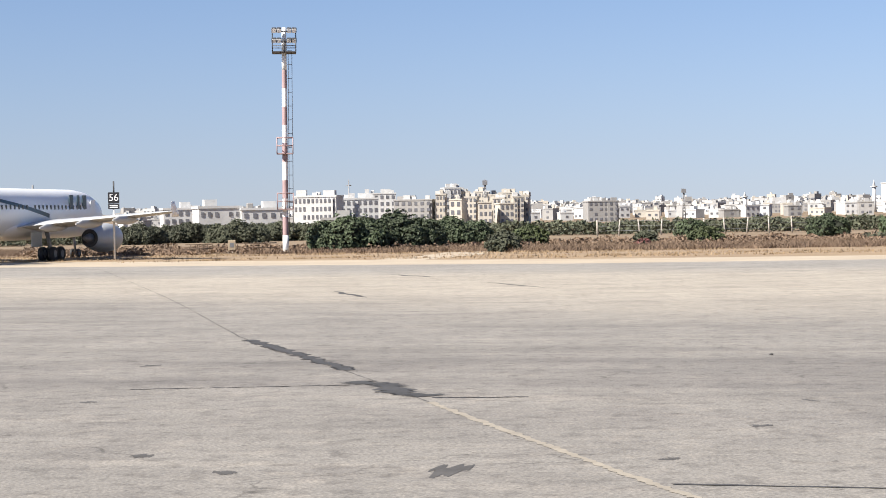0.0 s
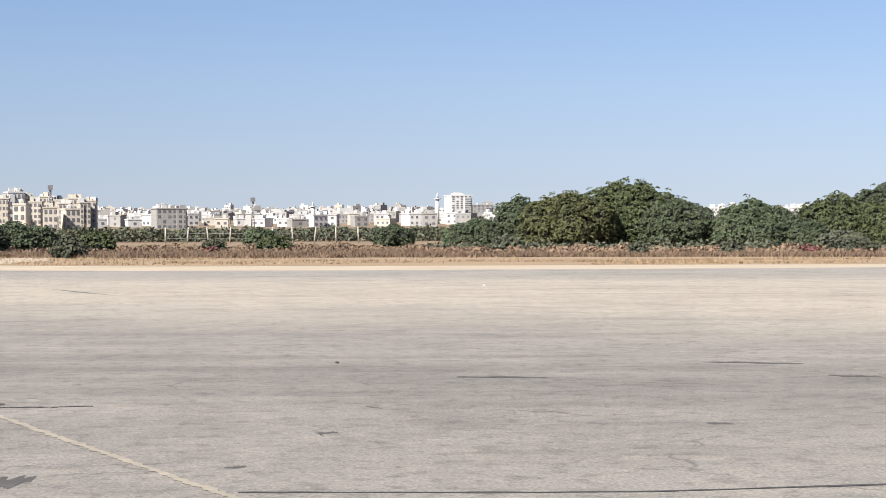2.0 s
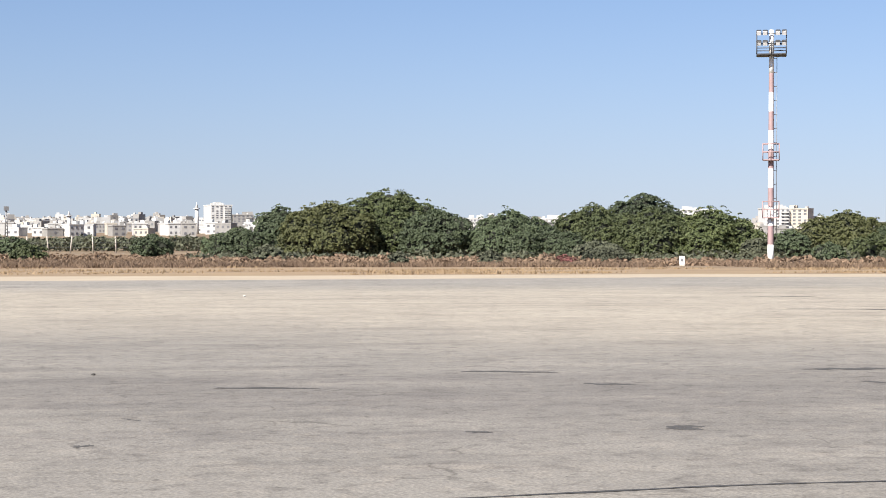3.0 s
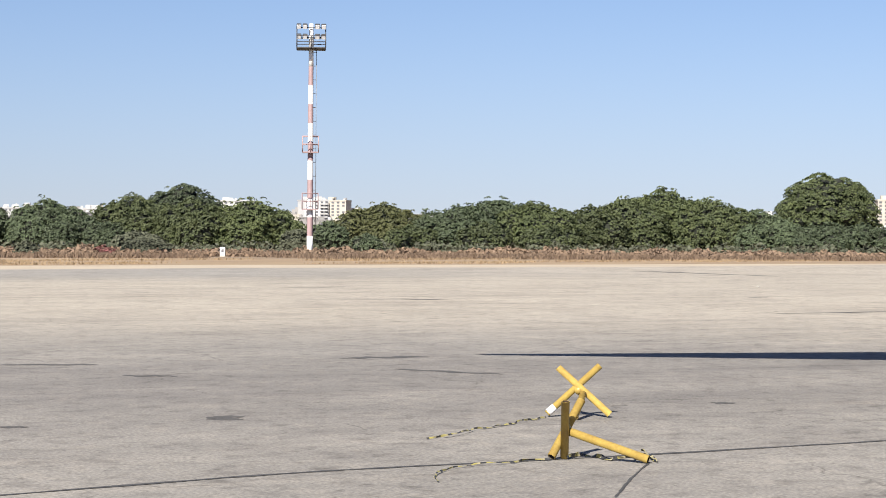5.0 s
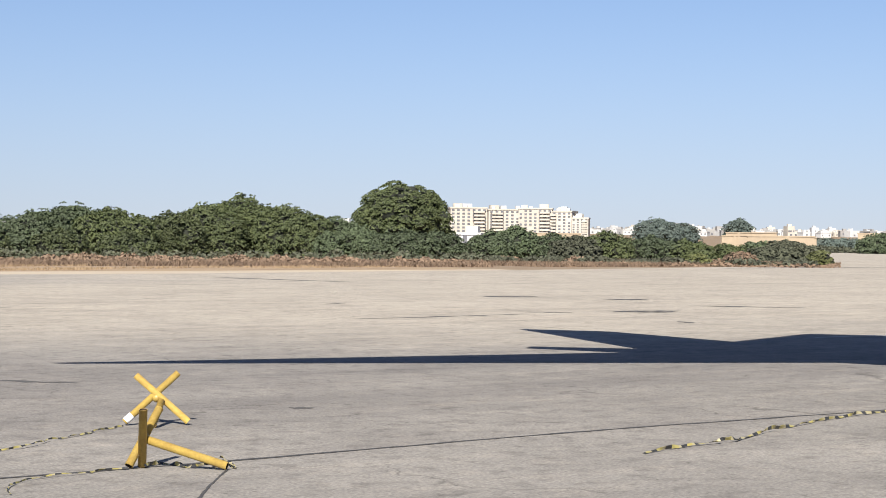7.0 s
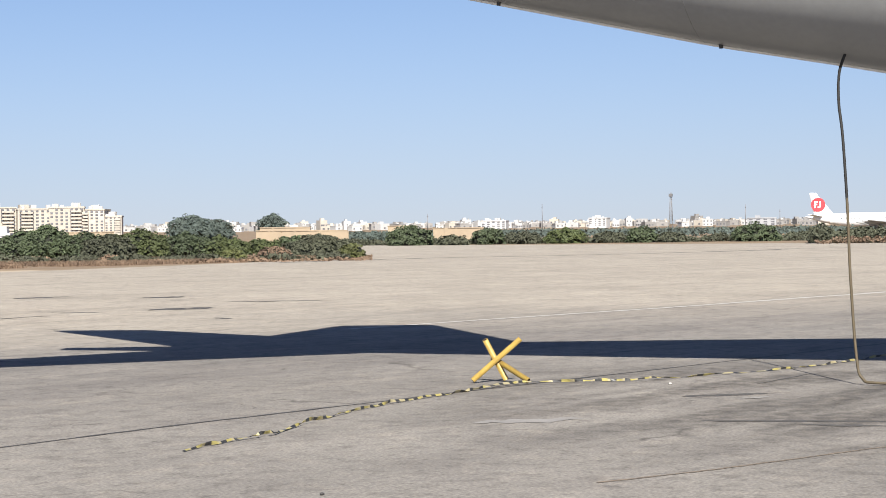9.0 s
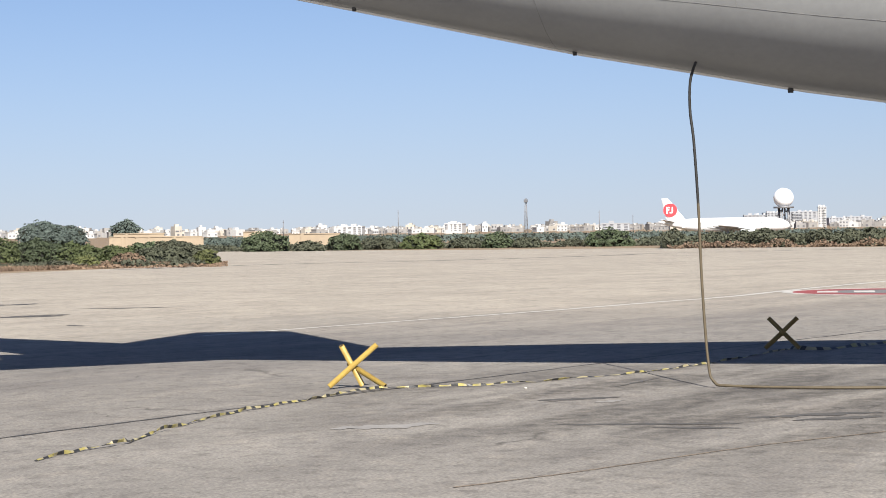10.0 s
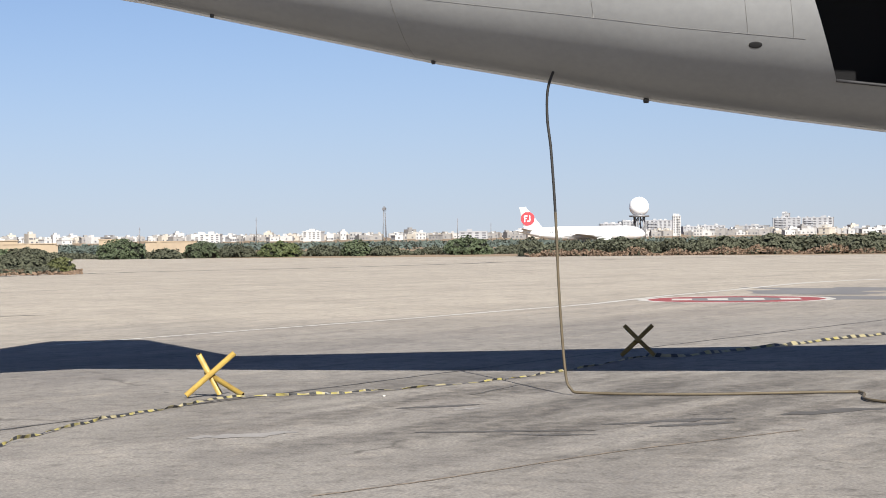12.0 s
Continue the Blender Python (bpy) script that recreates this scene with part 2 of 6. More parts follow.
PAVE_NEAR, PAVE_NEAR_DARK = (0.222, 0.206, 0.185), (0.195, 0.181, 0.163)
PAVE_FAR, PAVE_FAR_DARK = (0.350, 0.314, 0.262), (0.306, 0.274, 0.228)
M = {
    "pave": pavement_mat(),
    "dirt": mat("dry_earth", (0.225, 0.163, 0.101), (0.151, 0.107, 0.065), 0.05, 0.9, 0.95, 0.3, space="World"),
    "shoulder": mat("sandy_shoulder", (0.396, 0.331, 0.249), (0.318, 0.262, 0.194), 0.2, 3.0, 0.95, 0.3, space="World"),
    "straw": mat("straw_grass", (0.281, 0.203, 0.121), (0.195, 0.136, 0.082), 0.25, 3.0, 0.95, 0.4, stretch=(0.3, 1, 1), space="World"),
    "weed": mat("dry_weeds", (0.197, 0.135, 0.090), (0.127, 0.086, 0.059), 0.3, 6, 0.95, 0, space="World", rand=0.35),
    "leaf": mat("leaves", (0.063, 0.077, 0.023), (0.040, 0.054, 0.018), 0.6, 5, 0.7, 0, rand=0.45),
    "leaf_dark": mat("dark_leaves", (0.057, 0.077, 0.034), (0.038, 0.052, 0.025), 0.6, 5, 0.7, 0, rand=0.45),
    "leaf_grey": mat("dusty_leaves", (0.077, 0.082, 0.050), (0.050, 0.055, 0.033), 0.6, 5, 0.8, 0, rand=0.4),
    "leaf_yellow": mat("yellowing_leaves", (0.086, 0.091, 0.026), (0.055, 0.063, 0.020), 0.6, 5, 0.7, 0, rand=0.4),
    # lighter, bluer green with the haze over far foliage mixed in
    "leaf_far": mat("hazed_far_leaves", (0.092, 0.116, 0.100), (0.066, 0.088, 0.078), 0.4, 5, 0.9, 0, rand=0.3),
    "flower": mat("pink_blossom", (0.187, 0.055, 0.055), (0.094, 0.047, 0.035), 2, 8, 0.7, 0, rand=0.3),
    # near-black core colour paints in the shade between leaf sprays
    "core_shade": mat("crown_inner_shade", (0.018, 0.022, 0.012), (0.011, 0.013, 0.008), 2, 9, 0.95, 0),
    "bark": mat("bark", (0.125, 0.086, 0.058), (0.062, 0.043, 0.031), 3, 20, 0.9, 0.5),
    "yellow": mat("yellow_paint", (0.40, 0.285, 0.07), (0.27, 0.175, 0.045), 4, 30, 0.45, 0.15),
    # yellow darkened for the barrier that stands in the fuselage shadow
    "yellow_shade": mat("shaded_yellow_paint", (0.257, 0.173, 0.047), (0.187, 0.117, 0.028), 5, 40, 0.6, 0.2),
    "pipe_in": mat("rusty_bore", (0.06, 0.035, 0.02), (0.03, 0.02, 0.012), 9, 60, 0.9, 0.2),
    "white": mat("white_paint", (0.80, 0.79, 0.77), (0.72, 0.71, 0.69), 1, 15, 0.5, 0.05),
    "red": mat("faded_red_paint", (0.34, 0.235, 0.235), (0.27, 0.185, 0.185), 2, 15, 0.6, 0.05),
    "steel": mat("galvanised_steel", (0.234, 0.234, 0.242), (0.156, 0.156, 0.164), 3, 30, 0.55, 0.1, 0.4),
    "steel_dark": mat("dark_steel", (0.055, 0.055, 0.058), (0.031, 0.031, 0.035), 3, 30, 0.6, 0.1),
    "skin": mat("grey_white_aircraft_paint", (0.496, 0.496, 0.488), (0.448, 0.448, 0.444), 0.4, 6, 0.32, 0.02),
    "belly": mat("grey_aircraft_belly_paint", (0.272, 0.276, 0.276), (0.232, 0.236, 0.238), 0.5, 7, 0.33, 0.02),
    "seam": mat("dark_panel_seam", (0.19, 0.187, 0.18), (0.16, 0.157, 0.15), 3, 20, 0.5, 0),
    "worn": mat("worn_pale_concrete", (0.244, 0.233, 0.219), (0.186, 0.177, 0.168), 2.5, 14, 0.9, 0.2, space="World"),
    "skin_white": mat("white_aircraft_paint", (0.82, 0.82, 0.82), (0.78, 0.78, 0.78), 0.3, 5, 0.3, 0.0),
    "skin_grey": mat("grey_aircraft_paint", (0.429, 0.437, 0.437), (0.374, 0.382, 0.390), 0.3, 5, 0.35, 0.0),
    "fin_red": mat("red_fin_paint", (0.75, 0.06, 0.07), (0.65, 0.05, 0.06), 0.5, 5, 0.35, 0.0),
    "teal": mat("slate_green_paint", (0.045, 0.075, 0.09), (0.035, 0.06, 0.075), 0.5, 5, 0.4, 0.0),
    "dark_glass": mat("dark_glazing", (0.03, 0.035, 0.045), (0.02, 0.025, 0.03), 1, 9, 0.15, 0.0),
    "rubber": mat("black_rubber", (0.022, 0.022, 0.024), (0.014, 0.014, 0.015), 4, 40, 0.7, 0.1),
    # hose colour as the sun shows it on the lower part
    "hose": mat("lit_brown_hose", (0.105, 0.082, 0.048), (0.070, 0.054, 0.032), 1, 20, 0.7, 0.1),
    "tape_y": mat("yellow_tape", (0.34, 0.29, 0.09), (0.24, 0.21, 0.08), 4, 30, 0.45, 0.1),
    "tape_w": mat("pale_tape", (0.33, 0.29, 0.17), (0.25, 0.22, 0.13), 4, 30, 0.45, 0.1),
    "tape_k": mat("black_tape", (0.035, 0.035, 0.035), (0.02, 0.02, 0.02), 4, 30, 0.45, 0.1),
    "tar": mat("bitumen_seal", (0.058, 0.055, 0.053), (0.035, 0.033, 0.031), 1.2, 9, 0.75, 0.3, space="World"),
    "seal_pale": mat("sandy_joint_filler", (0.292, 0.258, 0.208), (0.225, 0.198, 0.160), 1.5, 9, 0.9, 0.3, space="World"),
    "joint_brown": mat("dusty_joint_filler", (0.21, 0.165, 0.12), (0.10, 0.08, 0.06), 1.5, 7, 0.9, 0.3, space="World"),
    # copy of the hose colour, blackened for the aircraft's shade
    "hose_shade": mat("shaded_black_hose", (0.018, 0.017, 0.015), (0.012, 0.011, 0.010), 1, 20, 0.6, 0.1),
    "asphalt": mat("grey_sealed_paving", (0.150, 0.146, 0.146), (0.115, 0.112, 0.112), 0.3, 4, 0.9, 0.2, stretch=(0.3, 1, 1), space="World"),
    "stain": mat("oil_stained_concrete", (0.082, 0.076, 0.070), (0.053, 0.049, 0.045), 1.2, 9, 0.8, 0.2, space="World"),
    "line_white": mat("worn_white_line", (0.472, 0.459, 0.433), (0.351, 0.332, 0.299), 1.5, 12, 0.8, 0.1, space="World"),
    "line_red": mat("worn_red_marking", (0.246, 0.046, 0.046), (0.193, 0.053, 0.053), 0.6, 8, 0.8, 0.1, space="World"),
    "house_white": mat("whitewashed_wall", (0.480, 0.476, 0.468), (0.376, 0.372, 0.364), 0.08, 0.6, 0.9, 0, space="World", rand=0.15),
    "house_grey": mat("bare_cement_wall", (0.269, 0.257, 0.246), (0.199, 0.193, 0.187), 0.08, 0.6, 0.9, 0, space="World", rand=0.25),
    "house_cream": mat("cream_wall", (0.437, 0.399, 0.344), (0.353, 0.323, 0.281), 0.08, 0.6, 0.9, 0, space="World", rand=0.15),
    "glaze": mat("shaded_window", (0.13, 0.13, 0.14), (0.08, 0.08, 0.09), 0.2, 2, 0.4, 0, space="World", rand=0.4),
    "wall_tan": mat("tan_boundary_wall", (0.343, 0.275, 0.193), (0.281, 0.225, 0.162), 0.1, 1.0, 0.9, 0, space="World"),
    "concrete_post": mat("concrete_post", (0.429, 0.390, 0.335), (0.328, 0.296, 0.257), 2, 20, 0.9, 0.1),
    # almost no albedo: the unlit look of the hold is in this colour
    "lining": mat("hold_lining_shade", (0.004, 0.004, 0.005), (0.003, 0.003, 0.004), 2, 20, 0.9, 0),
    "black": mat("black_board", (0.02, 0.02, 0.022), (0.014, 0.014, 0.016), 2, 20, 0.5, 0),
    "radome": mat("white_radome", (0.86, 0.86, 0.86), (0.82, 0.82, 0.82), 0.5, 4, 0.45, 0),
    # pale blue-grey puts the distance haze into the wall colour
    "haze_wall": mat("hazed_far_wall", (0.320, 0.325, 0.335), (0.258, 0.263, 0.279), 0.03, 0.3, 0.95, 0, space="World", rand=0.18),
}


# ---- mesh helpers ----
def polar(az, d, z=0.0):
    a = radians(az)
    return Vector((d * math.sin(a), d * math.cos(a), z))


def thing(name, label, category, m=None, group="", kind=""):
    ob = tagged(new(name), label, category, group, kind)
    if m is not None:
        ob.matrix_world = m
    return ob


def finish(bm, name, materials, smooth=False):
    me = bpy.data.meshes.new(name)
    bm.normal_update()
    bm.to_mesh(me)
    bm.free()
    for x in materials if isinstance(materials, (list, tuple)) else [materials]:
        me.materials.append(x)
    if smooth:
        me.polygons.foreach_set("use_smooth", [True] * len(me.polygons))
    return me


def part(name, bm, material, parent, label="", smooth=False):
    ob = new(name, finish(bm, name, material, smooth) if isinstance(bm, bmesh.types.BMesh) else bm)
    ob.parent = parent
    if label:
        ob["label"] = label
    return ob


def solo(name, bm, material, label, category, m=None, group="", kind="", smooth=False):
    ob = new(name, finish(bm, name, material, smooth))
    if m is not None:
        ob.matrix_world = m
    return tagged(ob, label, category, group, kind)


def add_box(bm, c, s, m=None, bevel=0.0):
    r = bmesh.ops.create_cube(bm, size=1.0, matrix=(m or Matrix()) @ Matrix.Translation(c) @ Matrix.Diagonal((*s, 1)))
    if bevel:
        es = {e for v in r["verts"] for e in v.link_edges}
        bmesh.ops.bevel(bm, geom=list(es), offset=bevel, segments=1, affect="EDGES")


def box_bm(c, s, bevel=0.0):
    bm = bmesh.new()
    add_box(bm, c, s, None, bevel)
    return bm


def add_tube(bm, a, b, r0, r1=None, sides=10, caps=True, mat_index=0, hollow=0.0):
    a, b = Vector(a), Vector(b)
    r1 = r0 if r1 is None else r1
    q = (b - a).to_track_quat("Z", "Y").to_matrix()
    rings = []
    for p, r in ((a, r0), (b, r1)):
        rings.append([bm.verts.new(p + q @ Vector((r * math.cos(k * math.tau / sides), r * math.sin(k * math.tau / sides), 0))) for k in range(sides)])
    for k in range(sides):
        f = bm.faces.new((rings[0][k], rings[0][(k + 1) % sides], rings[1][(k + 1) % sides], rings[1][k]))
        f.material_index, f.smooth = mat_index, True
    if caps and not hollow:
        bm.faces.new(rings[0][::-1]).material_index = mat_index
        bm.faces.new(rings[1]).material_index = mat_index
    if hollow:
        for ring, p, sgn in ((rings[0], a, 1), (rings[1], b, -1)):
            inner = [bm.verts.new(p + (v.co - p) * hollow) for v in ring]
            deep = [bm.verts.new(v.co + (b - a).normalized() * sgn * 0.12) for v in inner]
            for k in range(sides):
                k2 = (k + 1) % sides
                bm.faces.new((ring[k], inner[k], inner[k2], ring[k2])).material_index = mat_index
                bm.faces.new((inner[k], deep[k], deep[k2], inner[k2])).material_index = mat_index + 1
            bm.faces.new(deep).material_index = mat_index + 1


def tube_bm(*a, **k):
    bm = bmesh.new()
    add_tube(bm, *a, **k)
    return bm


def add_path(bm, pts, r, sides=8, mat_index=0):
    pts = [Vector(p) for p in pts]
    rings = []
    for i, p in enumerate(pts):
        t = (pts[min(i + 1, len(pts) - 1)] - pts[max(i - 1, 0)]).normalized()
        u = t.cross(Vector((0.31, 0.2, 0.93))).normalized()
        w = t.cross(u)
        rings.append([bm.verts.new(p + r * (math.cos(k * math.tau / sides) * u + math.sin(k * math.tau / sides) * w)) for k in range(sides)])
    for r0, r1 in zip(rings, rings[1:]):
        for k in range(sides):
            f = bm.faces.new((r0[k], r0[(k + 1) % sides], r1[(k + 1) % sides], r1[k]))
            f.material_index, f.smooth = mat_index, True
    bm.faces.new(rings[0])
    bm.faces.new(rings[-1][::-1])


def bezier(pts, n=8):
    """A smooth line through the points (Catmull-Rom)."""
    pts = [Vector(p) for p in pts]
    out = []
    for i in range(len(pts) - 1):
        p0, p1, p2, p3 = pts[max(i - 1, 0)], pts[i], pts[i + 1], pts[min(i + 2, len(pts) - 1)]
        for k in range(n):
            t = k / n
            out.append(0.5 * (2 * p1 + (p2 - p0) * t + (2 * p0 - 5 * p1 + 4 * p2 - p3) * t * t + (3 * p1 - p0 - 3 * p2 + p3) * t ** 3))
    return out + [pts[-1]]


def sheet(name, pts, z, material, label, category, thick=0.0):
    bm = bmesh.new()
    vs = [bm.verts.new((x, y, z)) for x, y in pts]
    f = bm.faces.new(vs)
    if thick:
        g = bmesh.ops.extrude_face_region(bm, geom=[f])
        bmesh.ops.translate(bm, vec=(0, 0, -thick), verts=[v for v in g["geom"] if isinstance(v, bmesh.types.BMVert)])
    bmesh.ops.recalc_face_normals(bm, faces=bm.faces)
    bmesh.ops.triangulate(bm, faces=bm.faces)
    return solo(name, bm, material, label, category, kind="structure")


def ribbon_bm(pts, widths, z, rng, rag=0.0):
    """A flat strip on the ground along a line, with a ragged edge."""
    bm = bmesh.new()
    pts = [Vector((p[0], p[1], z)) for p in pts]
    prev = None
    for i, p in enumerate(pts):
        t = (pts[min(i + 1, len(pts) - 1)] - pts[max(i - 1, 0)]).normalized()
        s = Vector((-t.y, t.x, 0))
        w = widths if isinstance(widths, float) else widths[0] + (widths[1] - widths[0]) * i / (len(pts) - 1)
        a = bm.verts.new(p + s * w * (0.5 + rng.uniform(-rag, rag)))
        b = bm.verts.new(p - s * w * (0.5 + rng.uniform(-rag, rag)))
        if prev:
            bm.faces.new((prev[0], prev[1], b, a))
        prev = (a, b)
    bmesh.ops.recalc_face_normals(bm, faces=bm.faces)
    for f in bm.faces:
        if f.normal.z < 0:
            f.normal_flip()
    return bm


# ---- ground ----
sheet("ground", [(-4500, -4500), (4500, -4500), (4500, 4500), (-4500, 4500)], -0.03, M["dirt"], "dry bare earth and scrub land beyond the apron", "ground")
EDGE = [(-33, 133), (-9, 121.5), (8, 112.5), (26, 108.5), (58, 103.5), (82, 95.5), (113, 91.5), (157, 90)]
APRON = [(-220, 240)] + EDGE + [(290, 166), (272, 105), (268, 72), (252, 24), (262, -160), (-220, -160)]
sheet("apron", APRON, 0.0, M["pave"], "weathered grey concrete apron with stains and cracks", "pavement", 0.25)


VERGE = [(-220, 240)] + EDGE[:7]
SAND = (15, 15, 14, 12, 11, 9, 8, 3)
STRAW = (50, 46, 44, 44, 42, 36, 30, 11)
sand_in = [(x + 1.5, y + w) for (x, y), w in zip(VERGE, SAND)]
straw_in = [(x + 4, y + w) for (x, y), w in zip(VERGE, STRAW)]
sheet("verge_shoulder", VERGE + sand_in[::-1], -0.012, M["shoulder"], "pale sandy strip along the apron edge", "ground")
sheet("verge_grass", sand_in + straw_in[::-1], -0.02, M["straw"], "mown straw-coloured dry grass beside the apron", "ground")


# ---- aircraft ----
def loft(stations, ring_of, sides, skip=None, cap=True):
    """A skin through rings; skip(i, k) leaves an opening."""
    bm = bmesh.new()
    rings = [[bm.verts.new(ring_of(st, k * math.tau / sides)) for k in range(sides)] for st in stations]
    for i in range(len(rings) - 1):
        for k in range(sides):
            if skip and skip(i, k):
                continue
            f = bm.faces.new((rings[i][k], rings[i][(k + 1) % sides], rings[i + 1][(k + 1) % sides], rings[i + 1][k]))
            f.smooth = True
    if cap:
        bm.faces.new(rings[0])
        bm.faces.new(rings[-1][::-1])
    bmesh.ops.recalc_face_normals(bm, faces=bm.faces)
    return bm


def blade(root_le, root_te, tip_le, tip_te, t_root, t_tip, up=(0, 0, 1), n=10):
    """A wing or fin between a root and a tip chord, with an aerofoil section."""
    bm = bmesh.new()
    up = Vector(up)
    prof = [(0, 0.02), (0.08, 0.32), (0.3, 0.5), (0.6, 0.38), (1, 0.03)]
    rings = []
    for j in range(n + 1):
        f = j / n
        le = Vector(root_le).lerp(Vector(tip_le), f)
        te = Vector(root_te).lerp(Vector(tip_te), f)
        t = t_root + (t_tip - t_root) * f
        rings.append([bm.verts.new(le.lerp(te, c) + up * t * h) for c, h in prof] + [bm.verts.new(le.lerp(te, c) - up * t * h) for c, h in prof[::-1]])
    m = len(rings[0])
    for a, b in zip(rings, rings[1:]):
        for k in range(m):
            bm.faces.new((a[k], a[(k + 1) % m], b[(k + 1) % m], b[k])).smooth = True
    bm.faces.new(rings[0])
    bm.faces.new(rings[-1][::-1])
    bmesh.ops.recalc_face_normals(bm, faces=bm.faces)
    return bm


def wheel(parent, c, r, w, axis):
    ax = Vector(axis)
    bm = bmesh.new()
    sides = 20
    prof = [(-w / 2, 0.55 * r), (-w / 2, 0.88 * r), (-w * 0.32, r), (w * 0.32, r), (w / 2, 0.88 * r), (w / 2, 0.55 * r)]
    q = ax.to_track_quat("Z", "Y").to_matrix()
    rings = [[bm.verts.new(Vector(c) + q @ Vector((rr * math.cos(k * math.tau / sides), rr * math.sin(k * math.tau / sides), h))) for k in range(sides)] for h, rr in prof]
    for a, b in zip(rings, rings[1:]):
        for k in range(sides):
            bm.faces.new((a[k], a[(k + 1) % sides], b[(k + 1) % sides], b[k])).smooth = True
    bmesh.ops.recalc_face_normals(bm, faces=bm.faces)
    tyre = part("tyre", bm, M["rubber"], parent)
    part("rim", tube_bm(Vector(c) - ax * w * 0.42, Vector(c) + ax * w * 0.42, 0.56 * r, sides=14), M["steel"], tyre)


def nacelle(parent, c, length, r, material):
    """An engine along x (nose to +x) with an open intake and a dark core."""
    prof = [(-0.5, 0.62), (-0.42, 0.72), (-0.1, 0.96), (0.25, 1.0), (0.46, 0.93), (0.5, 0.86), (0.46, 0.78), (0.2, 0.76)]
    bm = bmesh.new()
    sides = 24
    rings = [[bm.verts.new(Vector(c) + Vector((x * length, y * r * math.cos(k * math.tau / sides), y * r * math.sin(k * math.tau / sides)))) for k in range(sides)] for x, y in prof]
    for a, b in zip(rings, rings[1:]):
        for k in range(sides):
            bm.faces.new((a[k], a[(k + 1) % sides], b[(k + 1) % sides], b[k])).smooth = True
    bmesh.ops.recalc_face_normals(bm, faces=bm.faces)
    ob = part("engine", bm, material, parent)
    part("fan", tube_bm(Vector(c) + Vector((0.18 * length, 0, 0)), Vector(c) + Vector((0.2 * length, 0, 0)), r * 0.77, sides=24), M["steel_dark"], ob)
    part("exhaust_duct", tube_bm(Vector(c) + Vector((-0.49 * length, 0, 0)), Vector(c) + Vector((-0.3 * length, 0, 0)), r * 0.615, sides=24), M["steel_dark"], ob, "dark open exhaust duct")
    part("exhaust_cone", tube_bm(Vector(c) + Vector((-0.74 * length, 0, 0)), Vector(c) + Vector((-0.4 * length, 0, 0)), r * 0.12, r * 0.42, sides=18), M["steel"], ob)
    return ob


def narrowbody(label, m, skin, fin_mat, axles=(0.0,)):
    """A twin-jet airliner 37.6 m long; nose to +x, main wheels under the origin, ground at z 0."""
    pl = thing("airliner", label, "airplane", m)
    st = [(-20.6, 4.9, 0.15), (-19.0, 4.75, 0.5), (-16.0, 4.4, 1.05), (-12.0, 4.05, 1.6), (-8.0, 3.9, 1.95), (-5.0, 3.85, 2.0), (6.0, 3.85, 2.0), (11.5, 3.85, 2.0), (13.5, 3.8, 1.86), (15.0, 3.68, 1.55), (16.2, 3.55, 1.05), (16.8, 3.46, 0.55), (17.0, 3.42, 0.12)]
    part("fuselage", loft(st, lambda s, a: Vector((s[0], s[2] * math.cos(a), s[1] + 1.04 * s[2] * math.sin(a))), 28), skin, pl, smooth=True)
    part("belly_fairing", loft([(-5.5, 0.3), (-4, 1.3), (-1, 1.75), (3, 1.75), (5.5, 1.2), (7, 0.3)], lambda s, a: Vector((s[0], 1.15 * s[1] * math.cos(a), 2.75 + 0.62 * s[1] * math.sin(a))), 20), skin, pl, smooth=True)
    for sd in (1, -1):
        w = part("wing", blade((4.8, sd * 1.7, 2.9), (-2.0, sd * 1.7, 2.75), (-2.9, sd * 16.0, 3.75), (-4.5, sd * 16.0, 3.75), 0.85, 0.2), M["skin_grey"], pl)
        part("wingtip_fence", blade((-3.0, sd * 16.02, 3.35), (-4.6, sd * 16.02, 3.3), (-4.2, sd * 16.12, 4.5), (-4.9, sd * 16.12, 4.5), 0.1, 0.05, (0, 1, 0), 3), M["skin_white"], w)
        for y in (5.0, 8.5, 12.0):
            part("flap_fairing", loft([(-4.5, 0.06), (-3.4, 0.24), (-2.0, 0.28), (-0.6, 0.2), (0.4, 0.05)], lambda s, a: Vector((s[0] - (y - 5) * 0.28, sd * y + 0.7 * s[1] * math.cos(a), 2.66 + (y - 5) * 0.07 + 1.3 * s[1] * math.sin(a))), 10), M["skin_grey"], w)
        nacelle(pl, (5.2, sd * 5.75, 1.75), 4.4, 1.2, M["skin_grey"])
        part("pylon", blade((5.4, sd * 5.75, 2.85), (0.4, sd * 5.75, 2.75), (4.6, sd * 5.75, 3.15), (1.0, sd * 5.75, 3.2), 0.35, 0.3, (0, 1, 0), 2), M["skin_grey"], pl)
        part("tailplane", blade((-15.2, sd * 0.6, 4.9), (-18.4, sd * 0.6, 4.9), (-18.6, sd * 6.2, 5.5), (-19.8, sd * 6.2, 5.5), 0.4, 0.12), skin, pl)
        g = part("main_gear", tube_bm((0, sd * 3.8, 0.6), (0, sd * 3.3, 2.8), 0.14, 0.19), M["steel"], pl)
        for k, fore in itertools.product((-0.46, 0.46), axles):
            wheel(g, (fore, sd * 3.8 + k, 0.58), 0.58, 0.42, (0, 1, 0))
        part("gear_door", box_bm((-0.1, sd * 2.55, 1.75), (1.9, 0.07, 1.2), 0.03), M["skin_grey"], pl)
        wm = finish(box_bm((0, 0, 0), (0.24, 0.06, 0.36), 0.02), "cabin_window", M["dark_glass"])
        for k in range(30):
            x = -10.5 + k * 0.72
            if abs(x - 0.3) < 0.5:
                continue
            part("cabin_window", wm, None, pl).location = (x, sd * 1.955, 4.35)
